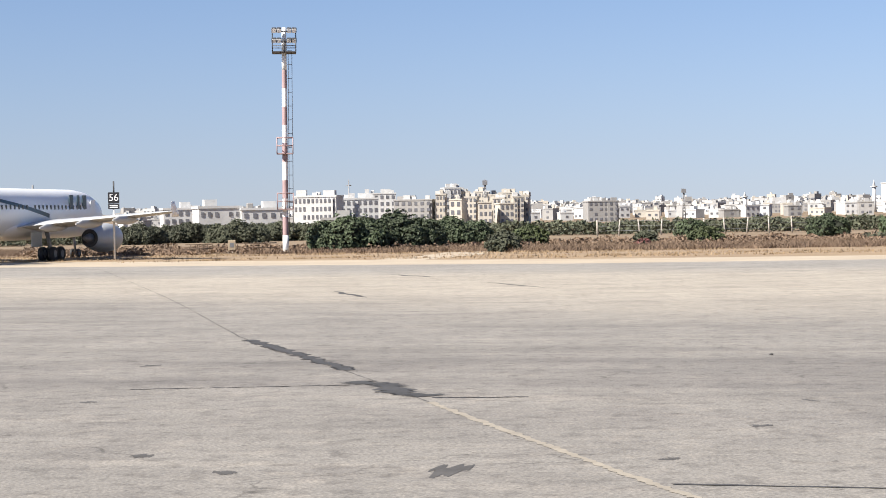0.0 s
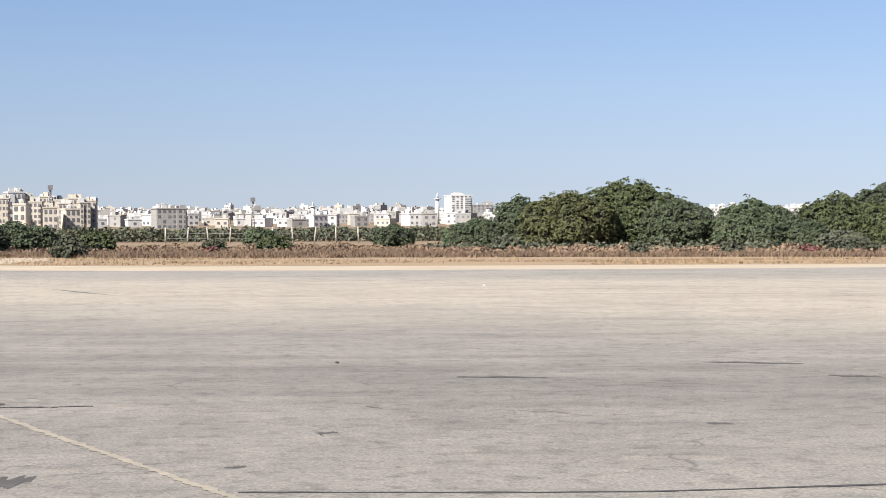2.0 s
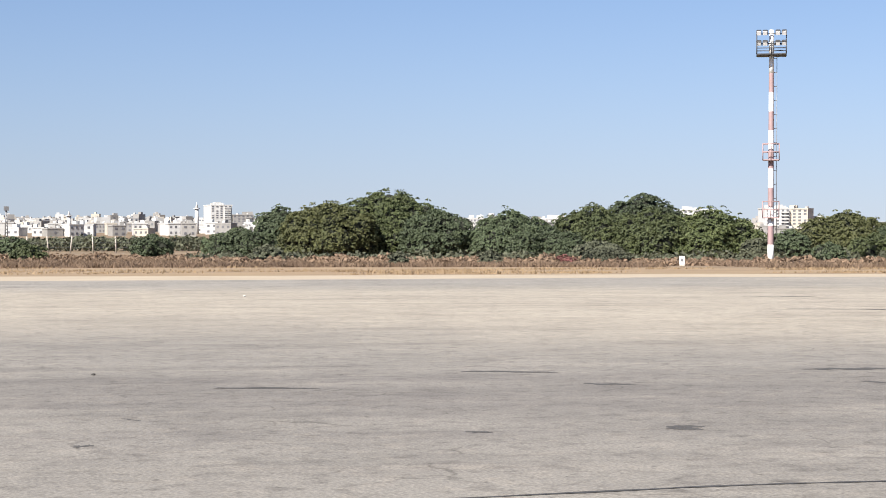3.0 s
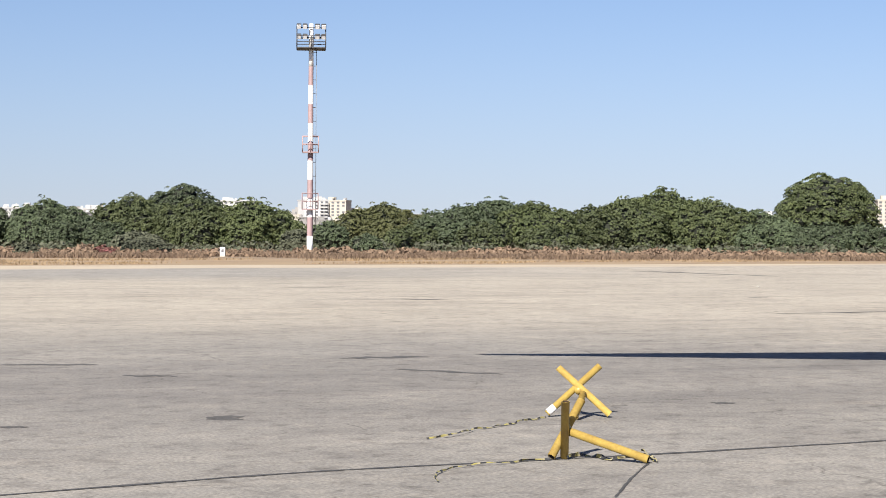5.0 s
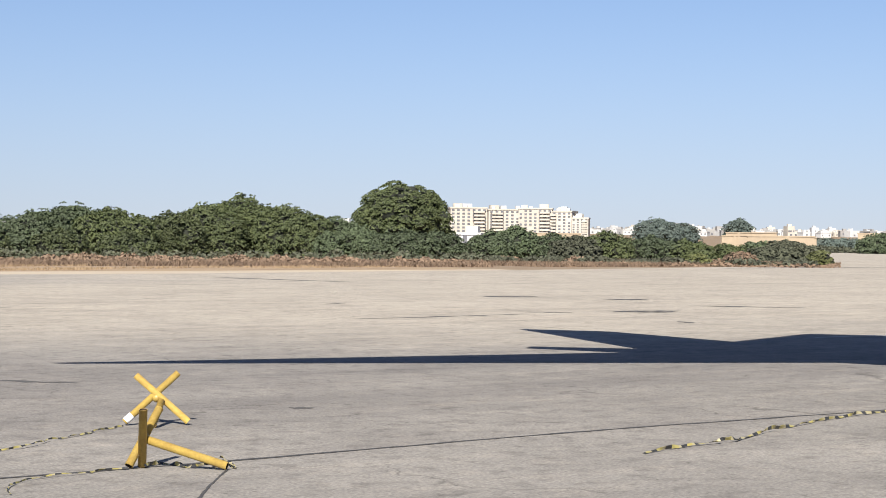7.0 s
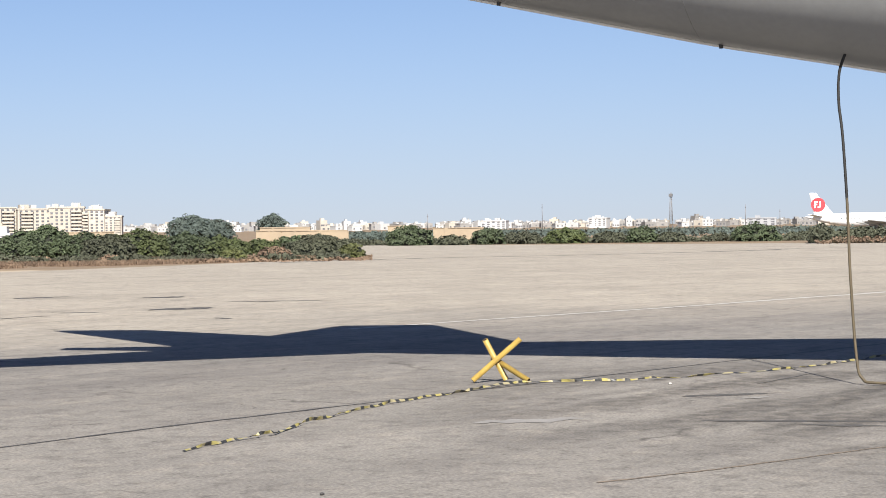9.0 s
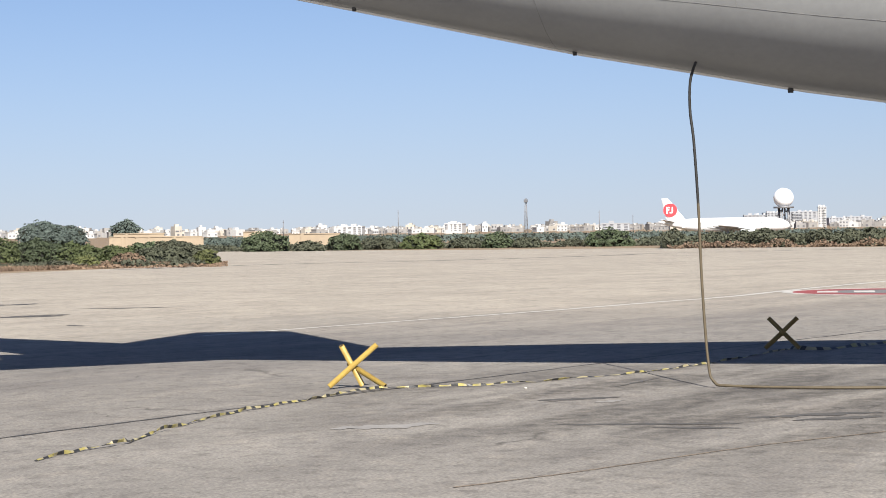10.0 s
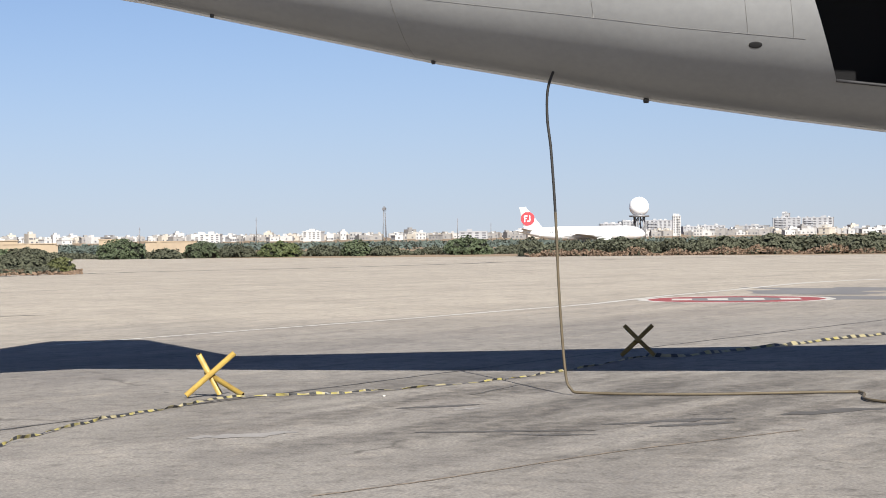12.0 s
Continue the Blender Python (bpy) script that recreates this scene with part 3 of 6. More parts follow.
        part("windscreen", box_bm((15.35, sd * 0.72, 4.42), (0.7, 0.62, 0.42), 0.1), M["dark_glass"], pl)
        for x in (-13.2, 12.2):
            bmd = bmesh.new()
            add_box(bmd, (x, sd * (1.55 if x < 0 else 1.93), 4.1), (0.82, 0.04, 1.8), bevel=0.015)
            part("cabin_door", bmd, skin, pl)
    fin = part("fin", blade((-12.6, 0, 5.5), (-18.2, 0, 5.3), (-17.6, 0, 11.7), (-19.5, 0, 11.7), 0.5, 0.2, (0, 1, 0)), skin, pl)
    g = part("nose_gear", tube_bm((12.6, 0, 0.4), (12.3, 0, 2.2), 0.1, 0.12), M["steel"], pl)
    for k in (-0.27, 0.27):
        wheel(g, (12.6, k, 0.39), 0.39, 0.24, (0, 1, 0))
    return pl, fin


def wide_body():
    """The tail of the wide airliner that stands beside the camera, whole, with a station s counted forward from its tail cone."""
    fwd, side = Vector((0.334, -0.942, 0)), Vector((0.942, 0.334, 0))
    base = Vector((27.7, 23.6, 0))

    def at(s, lat, z):
        return base + fwd * s + side * lat + Vector((0, 0, z))

    pl = thing("wide_airliner", "white and grey wide-body airliner parked on the apron, lower hatch open", "airplane")
    KEEL = [(0, 8.55), (4, 8.1), (8.4, 7.40), (13.9, 6.21), (16.1, 5.82), (18, 5.46), (20.6, 5.08), (22.4, 4.84), (26, 4.45), (31, 4.1), (37, 3.95), (64, 3.95), (67, 4.2), (69.5, 5.0), (71, 6.3)]
    TOP = [(0, 9.1), (4, 9.6), (8, 9.9), (12, 10.15), (17, 10.35), (22, 10.42), (30, 10.45), (64, 10.45), (67, 10.1), (69.5, 8.7), (71, 6.8)]
    ks, kz = zip(*KEEL)
    ts, tz = zip(*TOP)

    def ring(s, a):
        lo, hi = float(np.interp(s, ks, kz)), float(np.interp(s, ts, tz))
        r = (hi - lo) / 2
        wide = min(r, 2.82) * float(np.interp(s, [8, 20, 30], [0.9, 0.98, 1.0]))
        # the angle runs from the keel up the camera's side
        return at(s, -wide * math.sin(a), (lo + hi) / 2 - r * math.cos(a))

    stations = [0, 1.5, 3, 5, 7, 8.4] + [8.4 + 0.5 * k for k in range(1, 42)] + [31, 33, 36, 40, 46, 52, 58, 64, 65.5, 67, 68.3, 69.5, 70.4, 71]
    sides = 72
    HATCH = (20.9, 23.4, 8, 21)

    def skip(i, k):
        return stations[i] >= HATCH[0] - 0.01 and stations[i + 1] <= HATCH[1] + 0.01 and HATCH[2] <= k < HATCH[3]

    def frame_line(s, a):
        """The hatch is cut along frames that lean with the skin."""
        a = a % math.tau
        b0, b1 = HATCH[2] * math.tau / sides, HATCH[3] * math.tau / sides
        if a < b0:
            d = 0.16
        elif a < b1:
            d = 0.16 - 1.1 * (a - b0) / (b1 - b0)
        else:
            d = -0.94 + 1.1 * (a - b1) / (math.tau - b1)
        k = max(0.0, min(1.0, (s - 9.0) / 4.0, (38.0 - s) / 7.0))
        return ring(s + d * k, a)

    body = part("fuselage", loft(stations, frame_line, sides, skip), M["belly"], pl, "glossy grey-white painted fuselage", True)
    # the hold behind the open hatch; its darkness is put into the lining colour
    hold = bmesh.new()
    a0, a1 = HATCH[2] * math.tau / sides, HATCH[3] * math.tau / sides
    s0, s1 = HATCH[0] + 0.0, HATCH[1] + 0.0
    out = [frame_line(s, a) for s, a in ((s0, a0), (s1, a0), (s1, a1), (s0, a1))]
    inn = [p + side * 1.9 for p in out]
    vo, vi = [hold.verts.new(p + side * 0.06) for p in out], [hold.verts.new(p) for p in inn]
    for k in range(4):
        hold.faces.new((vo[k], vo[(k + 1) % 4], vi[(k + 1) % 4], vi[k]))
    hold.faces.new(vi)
    part("hold_lining", hold, M["lining"], body, "lining of the open hold, coloured black for missing light")
    lip = bmesh.new()
    add_path(lip, [frame_line(s0 + (s1 - s0) * k / 6, a0 - 0.01) - side * 0.02 for k in range(7)], 0.03, 6)
    part("hatch_sill", lip, M["rubber"], body, "dark rubbed sill of the hatch")
    # panel seams along and round the skin
    for a, s_a, s_b in ((1.0, 4, 20.4), (1.5, 3, 20.6), (1.5, 23.6, 30)):
        seam = bmesh.new()
        n = 30
        add_path(seam, [ring(s_a + (s_b - s_a) * k / n, a) - side * 0.001 for k in range(n + 1)], 0.0025, 5)
        part("panel_seam", seam, M["seam"], body)
    for s in (11.0, 13.6, 16.7, 19.4, 20.2):
        seam = bmesh.new()
        a_b = 1.7
        lo_a = 0.0 if s == 13.6 else 1.0
        add_path(seam, [ring(s + (-0.9 * k / 14 if s < 15 else -0.3 * k / 14), lo_a + (a_b - lo_a) * k / 14) for k in range(15)], 0.005, 5)
        part("panel_seam", seam, M["seam"], body)
    # white tube draws the bright, light-catching rim along the keel
    strip = bmesh.new()
    add_path(strip, [ring(5.0 + 0.6 * k, -0.05) for k in range(48)], 0.04, 6)
    part("keel_lit_rim", strip, M["skin_white"], body, "pale strip painted as the lit rim of the keel")
    # drain mast, small blade aerial and relief port under the tail
    for s, a, r in ((17.9, -0.05, 0.07), (13.9, 0.02, 0.05), (9.8, 0.1, 0.05)):
        p = ring(s, a)
        bm = bmesh.new()
        add_tube(bm, p + Vector((0, 0, 0.06)), p - Vector((0, 0, r * 1.2)), r, r * 0.7, 10)
        part("drain_mast", bm, M["steel_dark"], body, "small dark drain mast")
    p = ring(19.55, 0.92)
    bm = bmesh.new()
    bmesh.ops.create_uvsphere(bm, u_segments=16, v_segments=8, radius=1.0, matrix=Matrix.Translation(p) @ (ring(19.6, 0.92) - ring(19.5, 0.92)).cross(ring(19.55, 0.97) - ring(19.55, 0.87)).to_track_quat("Z", "X").to_matrix().to_4x4() @ Matrix.Diagonal((0.07, 0.12, 0.008, 1)))
    part("vent_port", bm, M["rubber"], body, "oval dark vent port", True)
    # tail surfaces
    for sg in (-1, 1):
        span, back, tip, z = (10.0, -7.6, 0.5, 8.6) if sg < 0 else (7.6, -3.1, 3.0, 9.5)
        part("tailplane", blade(at(10.3, sg * 0.6, 8.8), at(2.8, sg * 0.6, 8.8), at(back + tip, sg * span, z), at(back, sg * span, z), 0.6, 0.14), M["skin_grey"], pl)
        part("wing", blade(at(54, sg * 2.6, 5.4), at(43.5, sg * 2.6, 5.2), at(42.0, sg * 29, 7.6), at(39.5, sg * 29, 7.6), 1.4, 0.3), M["skin_grey"], pl)
        nb = bmesh.new()
        prof = [(-2.6, 0.7), (-1.5, 1.05), (0.5, 1.4), (2.4, 1.3), (2.6, 1.2), (2.3, 1.1), (1.0, 1.08)]
        rings = [[nb.verts.new(at(55.0 + x, sg * 9.4, 3.0) + side * (r * math.cos(k * math.tau / 24)) + Vector((0, 0, r * math.sin(k * math.tau / 24)))) for k in range(24)] for x, r in prof]
        for p0, p1 in zip(rings, rings[1:]):
            for k in range(24):
                nb.faces.new((p0[k], p0[(k + 1) % 24], p1[(k + 1) % 24], p1[k])).smooth = True
        nb.faces.new(rings[0])
        nb.faces.new(rings[-1])
        bmesh.ops.recalc_face_normals(nb, faces=nb.faces)
        part("engine", nb, M["skin_grey"], pl)
        part("pylon", blade(at(56, sg * 9.4, 4.2), at(49.5, sg * 9.4, 5.3), at(53.5, sg * 9.4, 5.6), at(49, sg * 9.4, 5.9), 0.5, 0.4, side, 3), M["skin_grey"], pl)
        g = part("main_gear", tube_bm(at(45.5, sg * 5.2, 0.7), at(45.5, sg * 4.6, 5.2), 0.22, 0.3), M["steel"], pl)
        for ds in (-1, 1):
            for dl in (-0.7, 0.7):
                wheel(g, at(45.5 + ds, sg * 5.2 + dl, 0.69), 0.69, 0.5, side)
    g = part("nose_gear", tube_bm(at(66, 0, 0.5), at(65.5, 0, 4.3), 0.16, 0.2), M["steel"], pl)
    for dl in (-0.4, 0.4):
        wheel(g, at(66, dl, 0.52), 0.52, 0.34, side)
    part("fin", blade(at(11.9, 0, 9.75), at(3.3, 0, 9.4), at(10.3, 0, 17.9), at(7.45, 0, 17.9), 0.7, 0.25, side), M["skin"], pl)
    return pl, ring, at


plane_wide, hull, hull_at = wide_body()


def heading(az_dir, p):
    """A pose at p whose +x looks along the compass azimuth."""
    return Matrix.Translation(p) @ Matrix.Rotation(radians(90 - az_dir), 4, "Z")


parked, parked_fin = narrowbody("grey-white twin-jet airliner with dark fuselage lettering, standing at the apron edge", heading(13.5, polar(-13.45, 162, -0.03)) @ Matrix.Scale(1.07, 4), M["skin_white"], M["teal"], (-0.66, 0.66))
taxiing, taxi_fin = narrowbody("white twin-jet airliner with red tail emblem on the far taxiway", heading(166.7, polar(76.75, 530, -0.03)), M["skin_white"], M["fin_red"])


# ---- light masts ----
def light_mast(label, az, d, h_top, lean, ladder_side, wide):
    mst = thing("light_mast", label, "light mast", Matrix.Translation(polar(az, d, -0.05)) @ Matrix.Rotation(radians(-az), 4, "Z") @ Matrix.Rotation(radians(lean), 4, "Y"), "apron light masts")
    H = h_top
    band = H / 11.0
    for k in range(11):
        z0, z1 = k * band, (k + 1) * band
        r0, r1 = 0.29 - 0.006 * k, 0.29 - 0.006 * (k + 1)
        part("pole_section", tube_bm((0, 0, z0), (0, 0, z1), r0, r1, 16, caps=(k in (0, 10))), M["white"] if k % 2 == 0 else M["red"], mst, "white painted band" if k % 2 == 0 else "faded red painted band")
    # ladder with hoops
    lad = bmesh.new()
    x = 0.55 * ladder_side
    for dx in (-0.19, 0.19):
        add_tube(lad, (x + dx, 0.2, 2.0), (x + dx * 0.9, 0.2, H), 0.03, sides=6)
    for k in range(int(H / 1.3)):
        add_tube(lad, (x - 0.2, 0.2, 2.2 + k * 1.3), (x + 0.2, 0.2, 2.2 + k * 1.3), 0.03, sides=6)
        add_tube(lad, (0.3 * ladder_side, 0.1, 2.2 + k * 1.3), (x, 0.2, 2.2 + k * 1.3), 0.03, sides=5)
    part("ladder", lad, M["steel"], mst)

    def cage(z, w, hgt, name, material):
        deck = part(name, box_bm((0.0, 0, z), (2 * w, 2 * w, 0.1)), material, mst)
        for hh in (0.5, 1.0):
            for sx, sy in ((-1, 0), (1, 0), (0, -1), (0, 1)):
                a = Vector((sx * w + (sy != 0) * -w, sy * w + (sx != 0) * -w, z + hgt * hh))
                b = Vector((sx * w + (sy != 0) * w, sy * w + (sx != 0) * w, z + hgt * hh))
                part("rail", tube_bm(a, b, 0.045, sides=6), material, deck)
        for sx in (-1, 0, 1):
            for sy in (-1, 1):
                part("rail_post", tube_bm((sx * w, sy * w, z), (sx * w, sy * w, z + hgt), 0.045, sides=6), material, deck)

    cage(H * 0.22, 0.75, 1.5, "rest_platform", M["red"])
    cage(H * 0.495, 0.75, 1.5, "rest_platform", M["red"])
    cage(H - 0.1, wide, 1.1, "lamp_platform", M["steel_dark"])
    part("pole_head", tube_bm((0, 0, H), (0, 0, H + 2.25), 0.24, 0.2, 12), M["white"], mst)
    fr = bmesh.new()
    for zz in (H + 0.95, H + 1.85):
        add_tube(fr, (-wide, -0.35, zz), (wide, -0.35, zz), 0.05, sides=6)
    for xx in (-wide, wide):
        add_tube(fr, (xx, -0.35, H), (xx, -0.35, H + 1.95), 0.05, sides=6)
    part("lamp_frame", fr, M["steel_dark"], mst)
    for zz in (H + 1.0, H + 1.95):
        for xx in (-0.86 * wide, -0.43 * wide, 0.43 * wide, 0.86 * wide):
            fl = bmesh.new()
            mm = Matrix.Translation((xx, -0.62, zz)) @ Matrix.Rotation(radians(35), 4, "X")
            add_box(fl, (0, 0, 0), (0.46, 0.3, 0.5), mm, 0.06)
            lamp = part("floodlight", fl, M["steel_dark"], mst)
            gl = bmesh.new()
            add_box(gl, (0, -0.16, 0), (0.38, 0.03, 0.42), mm, 0.01)
            part("lens", gl, M["radome"], lamp)
    ft = bmesh.new()
    add_box(ft, (0, 0, 0.1), (1.3, 1.3, 0.25), None, 0.03)
    part("footing", ft, M["concrete_post"], mst)
    return mst


light_mast("tall red and white banded apron light mast with ladder", -4.95, 172, 19.0, 0.7, 1, 1.1)
light_mast("tall red and white banded light mast behind the shrubs", 31.27, 172, 19.5, 0.2, 0.6, 1.35)


# ---- pipe barriers and tape ----
def pipe_barrier(label, az, d, pipes, material, taped=-1):
    """Pipes welded at a middle point; the ends are given across, away and up from the foot."""
    jk = thing("pipe_barrier", label, "barrier", Matrix.Translation(polar(az, d)) @ Matrix.Rotation(radians(-az), 4, "Z"), "pipe barriers")
    for k, (a, b) in enumerate(pipes):
        bm = bmesh.new()
        add_tube(bm, a, b, 0.052, sides=16, hollow=0.8)
        pp = part("pipe", bm, [material, M["pipe_in"]], jk)
        if k == taped:
            a, b = Vector(a), Vector(b)
            part("tape_wrap", tube_bm(b.lerp(a, 0.02), b.lerp(a, 0.14), 0.06, 0.056, 14), M["white"], pp, "white tape wrapped round the foot")
    weld = bmesh.new()
    mid = sum((Vector(a).lerp(Vector(b), 0.5) for a, b in pipes[:2]), Vector()) / 2
    bmesh.ops.create_icosphere(weld, subdivisions=2, radius=0.07, matrix=Matrix.Translation(mid))
    part("weld", weld, material, jk, smooth=True)
    return jk


pipe_barrier("bright yellow welded steel pipe barrier standing on the concrete", 39.32, 22.5, [((0.0, 0.02, 0.02), (0.01, -0.12, 0.73)), ((-0.16, -0.08, 0.04), (0.21, 0.35, 0.70)), ((0.0, 0.05, 0.36), (1.02, -0.3, 0.05))], M["yellow"])
pipe_barrier("yellow welded steel pipe barrier with a white-taped foot", 39.9, 27.5, [((-0.38, 0.05, 0.74), (0.40, -0.05, 0.05)), ((0.25, 0.1, 0.77), (-0.54, -0.05, 0.05)), ((0.0, -0.05, 0.36), (-0.12, -0.5, 0.05))], M["yellow"], 1)
pipe_barrier("faded yellow pipe barrier tied with striped tape", 64.92, 34.0, [((-0.23, -0.05, 0.81), (0.15, 0.2, 0.05)), ((0.43, 0.1, 0.81), (-0.47, -0.05, 0.05)), ((-0.1, 0.2, 0.46), (0.57, -0.2, 0.05))], M["yellow"])
pipe_barrier("yellow pipe barrier beyond the drain hose, darkened for the fuselage shadow", 78.3, 43.6, [((-0.31, 0.05, 0.76), (0.40, -0.05, 0.05)), ((0.36, 0.1, 0.76), (-0.39, -0.05, 0.05)), ((0.02, 0.0, 0.42), (-0.36, 0.4, 0.05))], M["yellow_shade"])


# ---- vegetation ----
def crown_mesh(w, h, dpt, leaf, count, rng, lobes=9, skirt=0.0, dome=False):
    """A crown of many small leaf sprays on overlapping lobes, round a core painted dark as inner shade; it is w wide,
    dpt deep and h high over z 0.
    """
    ls = []
    for i in range(lobes):
        a = rng.uniform(0, math.tau)
        rr = math.sqrt(rng.random()) * 0.62
        cx, cy = rr * math.cos(a) * w / 2, rr * math.sin(a) * dpt / 2
        fall = 1 - (0.55 if dome else 0.42) * (rr / 0.62) ** 2
        rad = rng.uniform(0.24, 0.36) * min(w, dpt, 1.4 * h) * (1.1 if dome else 1)
        top = h * fall * rng.uniform(0.86, 1.0)
        ls.append((Vector((cx, cy, max(top - rad * 0.8, rad * 0.55))), rad, rng.uniform(0.75, 0.95)))
        if top > 1.9 * rad:
            ls.append((Vector((cx * 1.15, cy * 1.15, max(rad * 0.6, top * 0.38))), rad * 1.05, 0.95))
    big = 0.36 * min(w, dpt, 1.5 * h)
    for fx, fz in ((0.0, 1.0), (-0.3, 0.86), (0.3, 0.84), (-0.36, 0.5), (0.36, 0.5)):
        rad = big * (1.0 if fz > 0.6 else 0.85)
        ls.append((Vector((fx * w, rng.uniform(-0.1, 0.1) * dpt, max(h * fz - rad * 0.9, rad * 0.5))), rad, 0.92))
    if dome:
        big = w * 0.47
        ls = [(Vector((0, 0, h - big)), big, 1.0), (Vector((0, 0, big * 0.75)), big * 0.92, 0.8)]
        for _ in range(70):
            n = Vector((rng.gauss(0, 1), rng.gauss(0, 1), abs(rng.gauss(0, 1)))).normalized()
            ls.append((Vector((0, 0, h - big)) + n * big * 0.88, rng.uniform(0.14, 0.22) * big, 0.7))
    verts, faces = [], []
    # core, coloured dark for the shade inside the crown
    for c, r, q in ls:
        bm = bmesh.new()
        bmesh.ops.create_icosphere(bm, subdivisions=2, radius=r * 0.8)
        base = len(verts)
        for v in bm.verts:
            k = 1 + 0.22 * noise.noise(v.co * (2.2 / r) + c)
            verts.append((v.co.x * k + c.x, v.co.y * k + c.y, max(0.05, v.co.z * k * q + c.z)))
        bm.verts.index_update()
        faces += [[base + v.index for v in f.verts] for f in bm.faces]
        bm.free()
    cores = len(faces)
    wts = [r * r for _, r, _ in ls]
    cr = leaf * 2.7
    made, tries = 0, 0
    while made < count // 11 and tries < count:
        tries += 1
        c, r, q = rng.choices(ls, wts)[0]
        n = Vector((rng.gauss(0, 1), rng.gauss(0, 1), rng.gauss(0.1, 1))).normalized()
        k = r * (0.9 + 0.22 * noise.noise(n * 2.2 + c))
        if not dome and rng.random() < 0.16:
            k *= rng.uniform(1.06, 1.26)
        p = c + Vector((n.x * k, n.y * k, n.z * k * q))
        if p.z < 0.1 or any((p - c2).length < r2 * 0.8 for c2, r2, _ in ls if c2 is not c):
            continue
        made += 1
        m = (n * 0.55 + Vector((0, 0, 0.9))).normalized()
        cs = cr * rng.uniform(0.6, 1.25)
        for _ in range(11):
            dv = Vector((rng.gauss(0, 1), rng.gauss(0, 1), rng.gauss(0, 1))).normalized()
            if dv.dot(m) < 0:
                dv = dv - 2 * dv.dot(m) * m
            pos = p + (dv - m * dv.dot(m) * 0.5) * cs * rng.uniform(0.6, 1.0)
            nn = (dv + 0.6 * m + 0.45 * Vector((rng.gauss(0, 1), rng.gauss(0, 1), rng.gauss(0, 1)))).normalized()
            u = nn.cross(Vector((rng.gauss(0, 1), rng.gauss(0, 1), rng.gauss(0, 1)))).normalized()
            w2 = nn.cross(u)
            sz = leaf * rng.uniform(0.65, 1.25)
            b = len(verts)
            verts += [tuple(pos - w2 * sz), tuple(pos + u * sz * 0.6 + nn * sz * 0.15), tuple(pos + w2 * sz - m * sz * 0.2), tuple(pos - u * sz * 0.6 + nn * sz * 0.15)]
            faces += [(b, b + 1, b + 2), (b, b + 2, b + 3)]
    me = bpy.data.meshes.new("crown")
    me.from_pydata(verts, [], faces)
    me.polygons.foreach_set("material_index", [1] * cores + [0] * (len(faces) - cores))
    return me


VEG = random.Random(11)


def shrub(name, label, category, az, d, w, h, leaf_mat, size=0.2, dens=1.0, lobes=9, trunk=True, group="", dome=False, deep=0.8, lift=0.0):
    rng = VEG
    p = polar(az, d, -0.03)
    ob = thing(name, label, category, Matrix.Translation(p) @ Matrix.Rotation(radians(-az), 4, "Z"), group)
    area = w * h * 2.2 + w * w * deep
    count = int(min(24000, dens * area / (size * size) * 2.6))
    me = crown_mesh(w, h - lift, w * deep, size, count, rng, lobes, dome=dome)
    me.materials.append(M[leaf_mat])
    me.materials.append(M["core_shade"])
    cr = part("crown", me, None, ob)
    cr.location.z = lift
    bm = bmesh.new()
    th = max(0.12, h * 0.35)
    for k in range(3 if trunk else 2):
        a = k * 2.1 + rng.random()
        top = Vector((math.cos(a) * w * 0.16, math.sin(a) * w * 0.16, th + lift))
        add_tube(bm, (math.cos(a) * 0.05, math.sin(a) * 0.05, 0), top * 0.5, 0.03 * h + 0.02, 0.022 * h + 0.015, 7)
        add_tube(bm, top * 0.5, top, 0.022 * h + 0.015, 0.012 * h + 0.01, 7)
    part("trunk" if trunk else "stem", bm, M["bark"], ob)
    return ob


shrub("shrub", "dark green bushy shrub in the dry scrub", "shrub", -2.99, 174, 6.3, 3.33, "leaf_dark", 0.15, lobes=7, trunk=False)
shrub("shrub", "dark green bushy shrub in the dry scrub", "shrub", -1.53, 178, 8.7, 3.69, "leaf_dark", 0.15, lobes=7, trunk=False)
shrub("shrub", "dark green bushy shrub in the dry scrub", "shrub", 0.22, 190, 9.0, 3.10, "leaf_dark", 0.15, lobes=7, trunk=False)
shrub("shrub", "dusty grey-green bushy shrub in the dry scrub", "shrub", 1.89, 158, 2.5, 1.76, "leaf_grey", 0.15, lobes=7, trunk=False)
shrub("shrub", "mid-green bushy shrub in the dry scrub", "shrub", 2.73, 183, 3.0, 2.14, "leaf", 0.15, lobes=7, trunk=False)
shrub("shrub", "mid-green bushy shrub in the dry scrub", "shrub", 8.24, 185, 2.9, 1.62, "leaf", 0.15, lobes=7, trunk=False)
shrub("shrub", "dark green bushy shrub in the dry scrub", "shrub", 7.77, 225, 3.1, 2.40, "leaf_dark", 0.15, lobes=7, trunk=False)
shrub("shrub", "dusty grey-green bushy shrub in the dry scrub", "shrub", 6.37, 188, 2.0, 1.31, "leaf_grey", 0.15, lobes=7, trunk=False)
shrub("shrub", "dark green bushy shrub in the dry scrub", "shrub", 11.97, 245, 4.4, 2.23, "leaf_dark", 0.15, lobes=7, trunk=False)
shrub("shrub", "mid-green bushy shrub in the dry scrub", "shrub", -9.49, 275, 8.0, 3.1, "leaf_grey", 0.15, lobes=7, trunk=False)
shrub("shrub", "dark green bushy shrub in the dry scrub", "shrub", -8.02, 285, 9.3, 3.15, "leaf_grey", 0.15, lobes=8, trunk=False)
